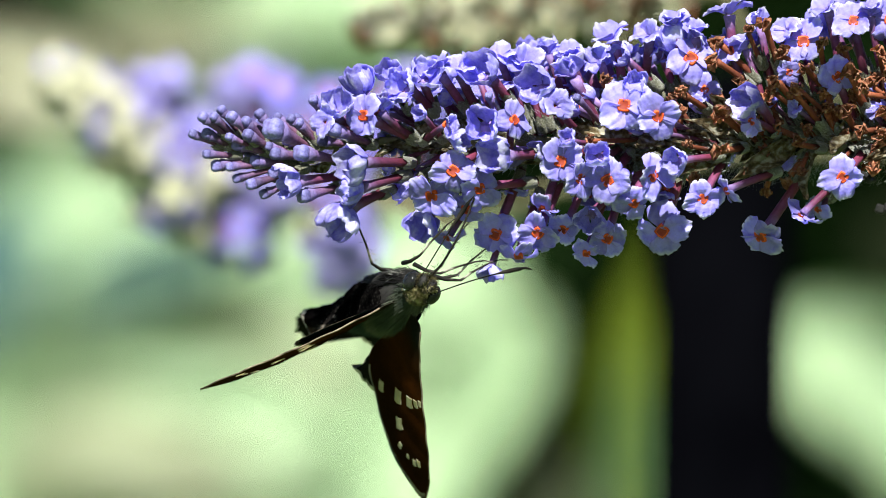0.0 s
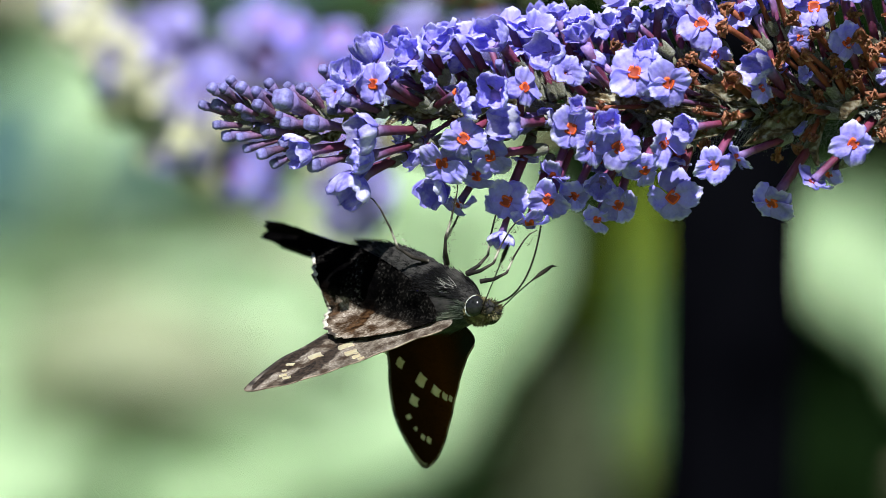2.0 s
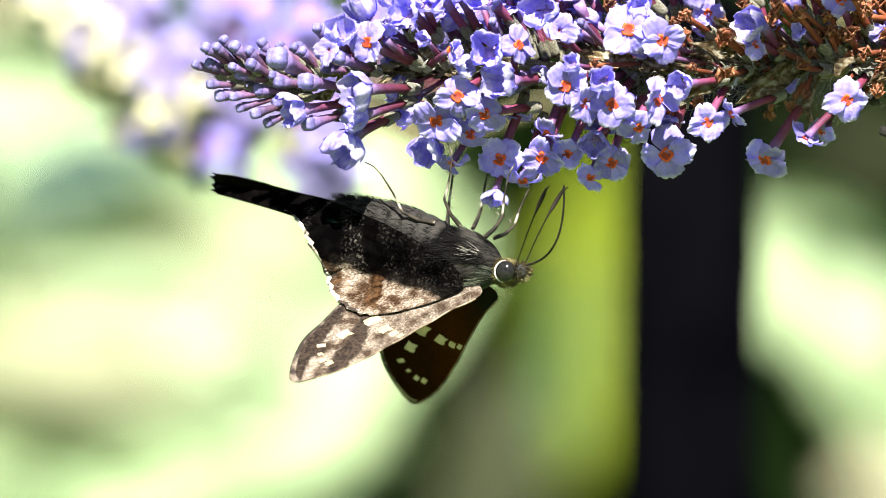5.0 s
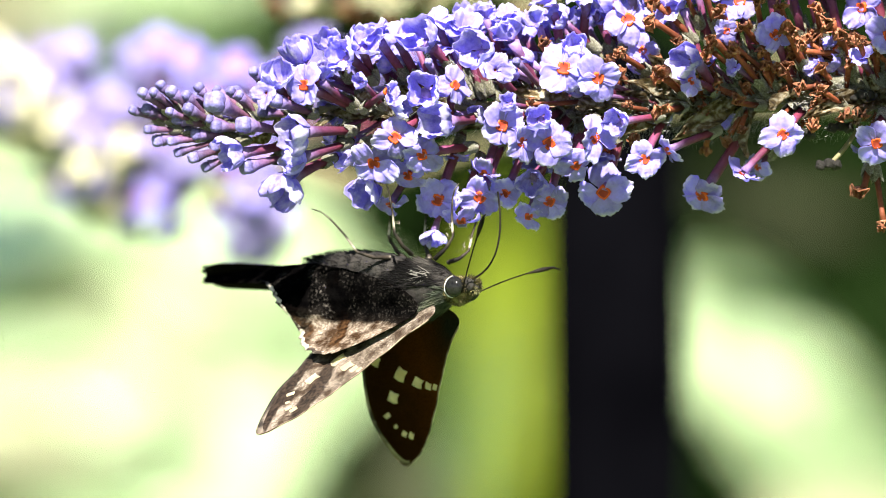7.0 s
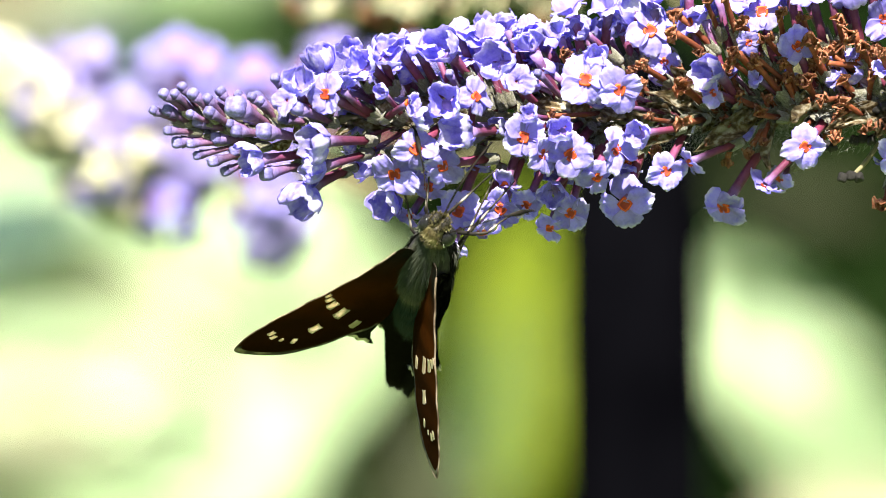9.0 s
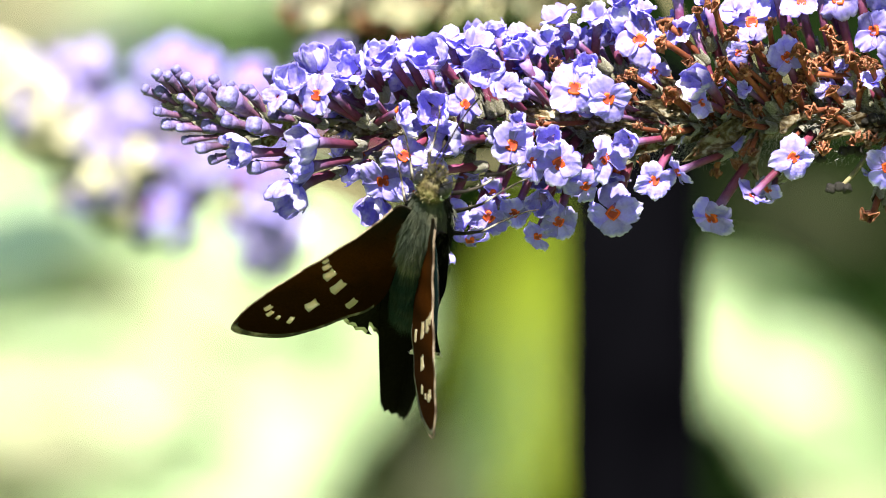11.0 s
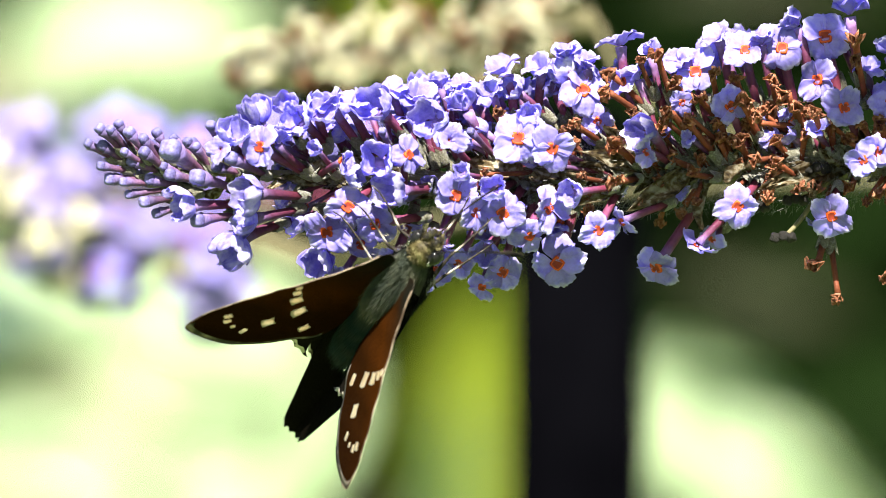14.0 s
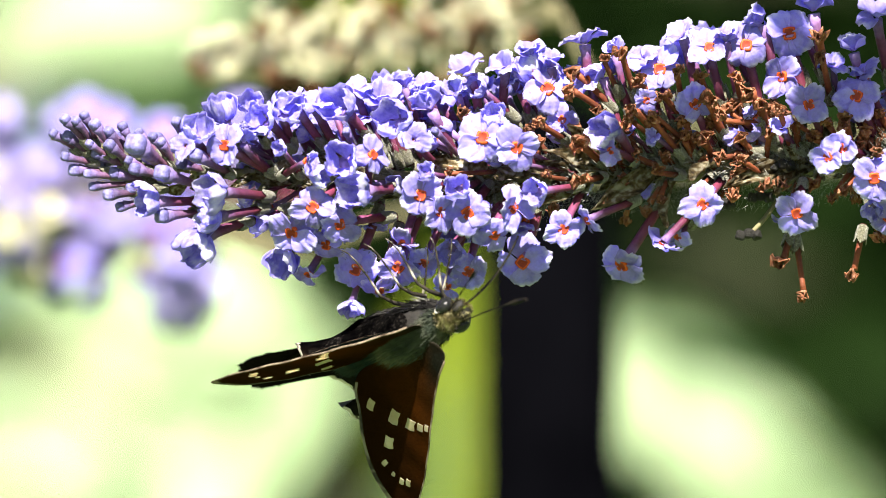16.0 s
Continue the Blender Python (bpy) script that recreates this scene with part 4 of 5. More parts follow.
# felted hairs round the spent part
def felt():
    verts, faces = [], []
    for _ in range(12000):
        px = rng.uniform(520, 1850) if rng.random() < 0.35 else rng.uniform(960, 1700)
        turn = rng.uniform(0, 6.28)
        o = Vector((0, math.sin(turn), math.cos(turn)))
        p = rel(axis_at(px)) + o * rng.uniform(0.0008, 0.0046)
        d = (o * rng.uniform(0.2, 1.0) + Vector((rng.uniform(-1.2, 0.3), rng.uniform(-0.5, 0.5), rng.uniform(-0.5, 0.5)))).normalized() * rng.uniform(0.0004, 0.0013)
        s = d.orthogonal().normalized() * 0.000022
        i = len(verts)
        verts += [p - s, p + s, p + d]
        faces.append((i, i + 1, i + 2))
    me = bpy.data.meshes.new("felt")
    me.from_pydata(verts, [], faces)
    me.materials.append(FELT)
    tagged(child("felt", me, spray, None, "pale grey felted hairs on the stem"), kind="stuff")


felt()


# ---- leafy shoot added overhead, out of view, to shade the right half of the spray ----
def overhead_shoot():
    reach = SUN_TO * 0.17
    tip, end = plan(1340, 150, -0.005) + reach, plan(2100, 110, 0.0) + reach + Vector((0.10, 0.03, 0.0))
    ob = tagged(new("buddleia_shoot"), "unseen leafy shoot added to shade the flower spray", "branch")
    ob.location = end
    part("stem", sweep(bmesh.new(), [p - end for p in bezier(tip, tip.lerp(end, 0.5) + Vector((0, 0, 0.01)), end, 12)], [0.0008 + 0.00012 * i for i in range(13)], 8), STEM, ob)
    me = leaf_mesh("leaf", LEAF_MID, 0.15, 0.06, 0.04, 77)
    rnd = random.Random(5)
    for k in range(13):
        p = tip.lerp(end, k / 14) - end
        d = Vector((-0.5, 0.9 * (1 if k % 2 else -1), rnd.uniform(-0.3, 0.4))).normalized()
        q = Matrix.Translation(p) @ d.to_track_quat("X", "Z").to_matrix().to_4x4()
        child("leaf", me, ob, q @ Matrix.Diagonal([rnd.uniform(0.020, 0.030)] * 3 + [1]))
    branch(ob, [end])


overhead_shoot()


# ---- sprays out of focus ----
def far_spray(label, y, ends, beads, clumps, seed):
    """A spray behind, on a stem between two places of the plan. beads: (count, from, to, radius, floret radius, kinds), loose seed heads along a stretch;
    clumps: (x, y, radius, count, floret radius, kinds), tufts of florets round a place of the plan."""
    rnd = random.Random(seed)
    a, b = plan(*ends[0], y), plan(*ends[1], y)
    ob = tagged(new("buddleia_spray"), label, "flower", "buddleia sprays")
    ob.location = b
    part("stem", sweep(bmesh.new(), [a.lerp(b, i / 12) - b for i in range(13)], [0.0006 + 0.0001 * i for i in range(13)], 8), STEM, ob)
    k = UNIT * (1 + y / FAR)
    along_stem = (b - a).normalized()
    for count, p, q, wide, r, kinds in beads:
        for i in range(count):
            f = (i + rnd.random()) / count
            turn = rnd.uniform(0, 6.28)
            c = plan(*p, y).lerp(plan(*q, y), f)
            out = Vector((rnd.uniform(-0.6, 0.1), math.sin(turn), math.cos(turn)))
            floret(ob, c - b, c + out * wide * (0.35 + 0.65 * min(1, f * 2.5)) * rnd.uniform(0.5, 1.1) * k - b, out + Vector((-0.2, -0.5, 0.2)), r * k * rnd.uniform(0.7, 1.2), rnd.choice(kinds))
    for px, py, wide, count, r, kinds in clumps:
        c = plan(px - 28, py, y)
        foot = a + along_stem * max(0.0, min((b - a).length, (c - a).dot(along_stem) + 60 * k))
        for i in range(count):
            out = Vector((rnd.gauss(0, 0.5), rnd.gauss(0, 0.5), rnd.gauss(0, 0.5)))
            head = c + out * wide * k
            floret(ob, foot.lerp(head, 0.3) - b, head - b, out + Vector((-0.2, -0.8, 0.3)), r * k * rnd.uniform(0.8, 1.1), rnd.choice(kinds))
    return ob


lilac = far_spray("blurred buddleia spray with lilac florets and a faded cream tip", 0.22, ((-80, 262), (600, 500)),
                  [(190, (-112, 240), (190, 480), 92, 34, ("faded", "faded", "faded", "pale")), (60, (40, 330), (430, 500), 70, 26, ("pale", "faded", "dry"))],
                  [(100, 285, 52, 12, 42, ("pale",)), (55, 350, 45, 9, 38, ("pale", "faded")), (165, 340, 60, 12, 42, ("pale", "open")), (275, 285, 62, 12, 44, ("open", "open", "pale")), (205, 400, 50, 9, 38, ("pale", "faded")),
                   (335, 335, 55, 10, 42, ("open", "pale")), (235, 505, 44, 9, 40, ("open",)), (300, 435, 48, 9, 40, ("open", "pale")), (415, 545, 62, 13, 44, ("open", "pale")), (425, 450, 46, 8, 40, ("open",)), (0, 320, 40, 8, 34, ("pale", "faded")),
                   (420, 320, 55, 9, 42, ("open",)), (520, 300, 60, 9, 42, ("open", "pale")), (640, 280, 60, 8, 42, ("open",))], 3)
spent = far_spray("spent buddleia spray of cream and brown seed heads", 0.15, ((420, 150), (1080, 70)), [(190, (430, 150), (1040, 85), 78, 19, ("faded", "faded", "faded", "dry"))], [], 4)
branch(lilac, [plan(600, 500, 0.22), plan(780, 430, 0.22), plan(1100, 360, 0.22), plan(1700, 340, 0.22), plan(2050, 330, 0.22)], 0.0007)
branch(spent, [plan(1080, 70, 0.15), plan(1130, 180, 0.15), plan(1300, 270, 0.15), plan(1700, 300, 0.15), plan(2050, 300, 0.15)], 0.0005)


# ---- the butterfly: x toward its head, y to its left, z its back ----
def outline(points, n):
    """A smooth closed run of n points through the corner points."""
    pts = [Vector((*p, 0)) for p in points]
    out, m = [], len(pts)
    per = max(2, n // m)
    for i in range(m):
        p0, p1, p2, p3 = (pts[(i + k - 1) % m] for k in range(4))
        for j in range(per):
            t = j / per
            out.append(0.5 * ((2 * p1) + (p2 - p0) * t + (2 * p0 - 5 * p1 + 4 * p2 - p3) * t * t + (3 * p1 - p0 - 3 * p2 + p3) * t ** 3))
    return out


def in_window(u, v, w):
    """Whether (u, v) lies inside a pearly window (middle u and v, length, width, lean)."""
    a = radians(w[4])
    x = ((u - w[0]) * math.cos(a) + (v - w[1]) * math.sin(a)) / w[2]
    y = (-(u - w[0]) * math.sin(a) + (v - w[1]) * math.cos(a)) / w[3]
    return abs(x) < 0.37 and abs(y) < 0.36


def wing_mesh(name, side, centre, points, shape, upper, under, fringe, rim_mat, scallop=0.0, fine=84, rings_n=4, windows=()):
    """A wing as two sheets, brown above and patterned below, with a pale fringed rim. points: (back, out) in mm."""
    rim = outline(points, fine)
    c = Vector((*centre, 0))
    if scallop:
        rim = [p + (p - c).normalized() * scallop * math.sin(i * 2.6) * (2 if p.x > 24 else 1 if p.x > 9 else 0) for i, p in enumerate(rim)]
    bm = bmesh.new()
    steps = [0.955 * (k + 1) / rings_n for k in range(rings_n)] + [1.0]
    sheets = []
    for lift in (0.035, -0.035):
        hub = bm.verts.new(shape(c.x, c.y, lift))
        rings = [[bm.verts.new(shape(*(c.lerp(p, s)).xy, lift if s < 1 else lift * 0.4)) for p in rim] for s in steps]
        sheets.append((hub, rings))
    n = len(rim)
    for k, (hub, rings) in enumerate(sheets):
        for i in range(n):
            j = (i + 1) % n
            bm.faces.new((hub, rings[0][i], rings[0][j])).material_index = k
            for r, (a, b) in enumerate(zip(rings, rings[1:])):
                mid = c.lerp((rim[i] + rim[j]) / 2, (steps[r] + steps[r + 1]) / 2)
                if any(in_window(mid.x, mid.y, w) for w in windows):
                    continue
                edge = r == len(rings) - 2 and rim[i].x > 11 and fringe(rim[i])
                bm.faces.new((a[i], b[i], b[j], a[j])).material_index = 2 if edge else k
    for i in range(n):
        j = (i + 1) % n
        bm.faces.new((sheets[0][1][-1][i], sheets[1][1][-1][i], sheets[1][1][-1][j], sheets[0][1][-1][j])).material_index = 2 if rim[i].x > 11 and fringe(rim[i]) else 1
    for v in bm.verts:
        v.co = Vector((-v.co.x, side * v.co.y, v.co.z)) * MM
    bmesh.ops.recalc_face_normals(bm, faces=bm.faces)
    return mesh_of(bm, name, upper, under, rim_mat)


def camber(u, v, lift):
    return Vector((u, v, lift + 0.35 * math.sin(min(1, max(0, v) / 18) * math.pi) + 0.05 * math.sin(u * 1.3 + v * 0.9)))


FOLD = radians(46)


def folded(u, v, lift):
    """The hindwing lies along the forewing outside and folds down along the abdomen inside."""
    if v >= 0:
        y, z = v * math.cos(FOLD), v * math.sin(FOLD)
        return Vector((u, y - lift * 0.7, z + lift * 0.7))
    tail = min(1.0, max(0.0, (u - 13) / 8))
    inner = min(0.9, -0.3 * v) + 0.02 * v
    return Vector((u, inner * (1 - tail) + tail * (-1.35 + 0.68 * (v + 9.6)) - lift, v * 0.76 - tail * 0.22 * (v + 9.6)))


def spot(parent, side, u, v, long, wide, lean, skew=0.0):
    """A pearly window that shows on both faces of the forewing."""
    bm = bmesh.new()
    a = radians(lean)
    base = [(-0.5, -0.42), (-0.1, -0.5), (0.5, -0.5 + skew), (0.55, 0.05), (0.42, 0.5), (-0.05, 0.40), (-0.5, 0.5 - skew), (-0.42, 0.0)]
    top, low = [], []
    for (x, y) in base:
        uu = u + long * x * math.cos(a) - wide * y * math.sin(a)
        vv = v + long * x * math.sin(a) + wide * y * math.cos(a)
        for store, lift in ((top, 0.085), (low, -0.085)):
            p = camber(uu, vv, lift)
            store.append(bm.verts.new(Vector((-p.x, side * p.y, p.z)) * MM))
    bm.faces.new(top)
    bm.faces.new(low[::-1])
    for i in range(8):
        j = (i + 1) % 8
        bm.faces.new((top[i], low[i], low[j], top[j]))
    bmesh.ops.recalc_face_normals(bm, faces=bm.faces)
    part("wing_spot", bm, SPOT, parent, smooth=False)


FORE = [(-1.5, 0.3), (1.0, 3.2), (3.6, 6.8), (7.2, 12.0), (10.6, 16.0), (13.8, 18.1), (15.1, 17.0), (16.0, 13.9), (16.2, 10.8), (15.4, 7.6), (14.5, 4.6), (13.8, 2.2), (11.8, 0.3), (6.0, -0.8), (0.5, -1.6)]
HIND = [(1.0, 0.5), (5.5, 4.4), (9.5, 6.2), (12.0, 6.0), (15.0, 4.4), (17.0, 2.2), (18.6, -0.6), (20.2, -3.2), (22.0, -5.2), (23.6, -6.7), (26.4, -7.5), (31.2, -8.0), (33.8, -8.6), (34.8, -10.6), (34.2, -12.5), (30.0, -12.4), (25.0, -11.2), (18.0, -9.8), (9.0, -6.8), (2.0, -3.0)]
SPOTS = [(9.4, 6.3, 1.85, 1.3, 48), (12.2, 4.4, 1.4, 1.05, 45), (7.4, 7.5, 1.45, 1.15, 55), (6.1, 8.0, 1.0, 0.85, 55), (5.2, 8.2, 0.8, 0.55, 55), (11.7, 9.1, 1.55, 1.2, 60), (11.4, 14.2, 0.95, 0.7, 50), (12.3, 13.9, 0.85, 0.6, 50), (13.1, 12.9, 0.55, 0.45, 40), (13.6, 11.4, 1.0, 0.65, 20)]


# tan of the leading edge, paled to paint the rim light on it
COSTA = material("tan_wing_edge", noisy((0.40, (0.05, 0.028, 0.015)), (0.65, (0.30, 0.23, 0.165)), scale=700.0), rough=0.7)


def ellipsoid(bm, centre, radii, seg=24):
    geo = bmesh.ops.create_uvsphere(bm, u_segments=seg, v_segments=seg // 2, radius=1.0)
    for v in geo["verts"]:
        v.co = Vector((v.co.x * radii[0], v.co.y * radii[1], v.co.z * radii[2])) + Vector(centre)
    return geo["verts"]


def scaled(bm):
    for v in bm.verts:
        v.co *= MM
    return bm


def fur(parent, name, mat, count, place, length, width, label, seed):
    """Hairs as slim blades; place(rnd) gives a root and a direction in mm."""
    rnd = random.Random(seed)
    verts, faces = [], []
    for _ in range(count):
        p, d = place(rnd)
        d = Vector(d).normalized()
        l = length * rnd.uniform(0.5, 1.2)
        s = d.orthogonal().normalized()
        s.rotate(Matrix.Rotation(rnd.uniform(0, 6.28), 3, d))
        w = width * rnd.uniform(0.6, 1.3)
        bend = Vector((-0.25, 0, 0)) * l
        i = len(verts)
        verts += [(p - s * w) * MM, (p + s * w) * MM, (p + d * l * 0.55 + s * w * 0.8) * MM, (p + d * l * 0.55 - s * w * 0.8) * MM, (p + d * l + bend) * MM]
        faces += [(i, i + 1, i + 2, i + 3), (i + 3, i + 2, i + 4)]
    me = bpy.data.meshes.new(name)
    me.from_pydata(verts, [], faces)
    me.materials.append(mat)
    return tagged(child(name, me, parent, None, label), kind="stuff")


def butterfly():
    bug = tagged(new("butterfly"), "long-tailed brown butterfly with pearly wing spots, feeding on buddleia", "butterfly")
    bm = bmesh.new()
    ellipsoid(bm, (-3.0, 0, -1.7), (5.4, 2.7, 3.1))
    part("thorax", scaled(bm), BODY, bug)
    pts, rad = [], []
    for i in range(25):
        f = i / 24
        pts.append(Vector((-5.0 - 14.0 * f, 0, -3.2 - 2.6 * f)))
        rad.append((2.7 * math.sin(math.pi * (0.30 + 0.62 * f)) ** 0.8 + 0.12 * math.sin(i * 2.1)) * 1.0)
    part("abdomen", scaled(sweep(bmesh.new(), pts, rad, 18)), BODY, bug, "ringed dark abdomen")
    bm = bmesh.new()
    ellipsoid(bm, (3.2, 0, -1.0), (1.65, 1.75, 1.6), 18)
    head = part("head", scaled(bm), FUR_OLIVE, bug, "olive-scaled head")
    antennae = {}
    for s in (1, -1):
        bm = bmesh.new()
        ellipsoid(bm, (3.75, 1.45 * s, -1.1), (1.16, 0.86, 1.2), 20)
        part("eye", scaled(bm), EYE, head, "large dark glossy eye")
        bm = bmesh.new()
        ring = [Vector((3.75 + 1.2 * math.cos(a), s * 1.62, -1.1 + 1.24 * math.sin(a))) for a in (math.pi * (0.5 + 0.98 * k / 12) for k in range(13))]
        part("eye_ring", scaled(sweep(bm, ring, [0.02 + 0.09 * math.sin(math.pi * k / 12) * (1 + 0.25 * math.sin(k * 2.9)) for k in range(13)], 6)), EYE_RING, head, "white scales round the eye")
        bm = bmesh.new()
        ellipsoid(bm, (5.0, 0.6 * s, -1.3), (1.0, 0.5, 0.9), 12)
        part("palp", scaled(bm), BODY, head)
        pts = [Vector((11.5 * k / 20, 0, -0.5 * math.sin(2.6 * k / 20))) for k in range(21)]
        pts.append(pts[-1] + Vector((0.7, 0.0, 0.5)))
        rad = [0.075] * 14 + [0.10, 0.16, 0.23, 0.27, 0.26, 0.21, 0.14, 0.05]
        antennae[s] = part("antenna", scaled(sweep(bmesh.new(), pts, rad, 7)), ANTENNA, head, "thin dark antenna with a hooked club")
    a = Vector((5.0, 0.1, -2.0))
    part("proboscis", scaled(sweep(bmesh.new(), bezier(a, a + Vector((5.5, 0.0, -1.0)), a + Vector((4.0, 0.3, -9.5)), 14), [0.12] * 15, 6)), ANTENNA, head, "dark proboscis stretched into the florets")

    def on(centre, radii, lo, hi, back, spreadout, wide=1.0):
        def place(rnd):
            while True:
                d = Vector((rnd.gauss(0, 1), rnd.gauss(0, 1), rnd.gauss(0, 1))).normalized()
                if lo <= d.z <= hi and abs(d.y) < wide:
                    break
            p = Vector((d.x * radii[0], d.y * radii[1], d.z * radii[2])) + Vector(centre)
            return p, d * spreadout + Vector((-back, 0, 0)) + Vector((rnd.uniform(-0.3, 0.3), rnd.uniform(-0.3, 0.3), rnd.uniform(-0.3, 0.3)))
        return place

    def belly(rnd):
        f = rnd.random()
        a = rnd.uniform(0, 6.28)
        r = 2.5 * math.sin(math.pi * (0.30 + 0.62 * f)) ** 0.8
        o = Vector((0, math.cos(a), math.sin(a)))
        return Vector((-5.0 - 14.0 * f, 0, -3.2 - 2.6 * f)) + o * r, o * 0.7 + Vector((-1, 0, -0.15))

    fur(bug, "dorsal_fur", FUR_SAGE, 5200, on((-2.8, 0, -1.5), (5.6, 2.8, 3.3), 0.05, 1.0, 1.2, 0.35, 0.6), 1.7, 0.03, "soft sage-grey fur on the back", 1)
    fur(bug, "breast_fur", FUR_GREY, 5200, on((-3.0, 0, -1.7), (5.4, 2.75, 3.15), -1.0, 0.1, 1.0, 0.4), 1.4, 0.03, "grey-brown fur on the breast", 2)
    fur(bug, "abdomen_fur", FUR_GREY, 4200, belly, 0.9, 0.03, "short dark fur on the abdomen", 3)
    fur(head, "head_fur", FUR_OLIVE, 1800, on((3.2, 0, -1.0), (1.65, 1.6, 1.6), -0.9, 1.0, -0.4, 0.8), 0.36, 0.045, "upright olive-yellow scales", 4)

    fur(head, "palp_fur", FUR_OLIVE, 420, on((5.0, 0, -1.3), (1.05, 1.1, 0.95), -1.0, 1.0, -0.5, 0.8), 0.55, 0.06, "bristly olive scales on the palps", 6)

    for s in (1, -1):
        fur(bug, "breast_tuft", FUR_PALE, 110, on((-0.6, 1.9 * s, -2.6), (1.1, 0.8, 0.8), -1.0, 1.0, 0.9, 0.5), 1.1, 0.035, "tuft of white hair below the wing root", 60 + s)

    def rump(rnd):
        x = rnd.uniform(4, 18)
        y = rnd.uniform(-2.6, 2.6)
        return Vector((-x, y, 1.0 - 0.22 * y * y + rnd.uniform(-0.5, 0.1) - max(0, x - 8) * 0.35)), Vector((-1, rnd.uniform(-0.15, 0.15), rnd.uniform(-0.12, 0.2)))

    fur(bug, "rump_fur", FUR_TEAL, 6500, rump, 1.8, 0.03, "long dark teal hairs over the wing roots", 5)
    wings = {}
    for s in (1, -1):
        fw = child("forewing", wing_mesh("forewing", s, (4.0, 2.5), FORE, camber, WING_UP, WING_LOW, lambda p: p.x > 13.5, DIM_FRINGE, fine=224, rings_n=40, windows=SPOTS), bug, None, "brown forewing with pearly spots")
        edge = [camber(p.x, p.y, 0.0) for p in outline(FORE, 112)[2:44]]
        part("costa", scaled(sweep(bmesh.new(), [Vector((-p.x, s * p.y, p.z)) for p in edge], [0.11 - 0.001 * i for i in range(len(edge))], 6)), COSTA, fw, "tan leading edge, paled like a sunlit rim")
        for k, sp in enumerate(SPOTS):
            spot(fw, s, sp[0], sp[1], sp[2], sp[3], sp[4], skew=0.12 * math.sin(k * 2.3))
        hw = child("hindwing", wing_mesh("hindwing", s, (7.0, -2.6), HIND, folded, HIND_UP, HIND_LOW, lambda p: p.x < 23.8 and p.y > -7.0, FRINGE, 0.2), bug, None, "dark banded hindwing with a long black tail")
        wings[s] = (fw, hw)
    legs = {}
    for s in (1, -1):
        for k, (coxa, long) in enumerate((((0.6, 1.2 * s, -4.6), 9.0), ((-2.4, 1.6 * s, -5.4), 9.5), ((-5.6, 1.6 * s, -5.4), 10.5))):
            pts = [Vector((0, 0, 0)), Vector((0.16, 0, 0.10)) * long, Vector((0.34, 0, 0.15)) * long, Vector((0.56, 0, 0.06)) * long, Vector((0.78, 0, 0.0)) * long, Vector((0.9, 0, -0.01)) * long, Vector((1.0, 0, 0.02)) * long]
            bm = scaled(sweep(bmesh.new(), pts, [0.28, 0.22, 0.16, 0.12, 0.10, 0.08, 0.06], 8))
            leg = part("leg", bm, LEG, bug, "thin dark leg with pale scales and painted sunlit patches")
            fur(leg, "leg_fur", LEG, 40, lambda r, pts=pts, long=long: (Vector((r.uniform(0.05, 0.95) * long, 0, 0.08 * long * math.sin(3.1 * r.uniform(0.05, 0.9)))), Vector((0.6, r.uniform(-1, 1), r.uniform(-1, 1)))), 0.7, 0.03, "", 50 + k)
            legs[(s, k)] = (leg, Vector(coxa) * MM)
    return bug, wings, legs, antennae


bug, wings, legs, antennae = butterfly()


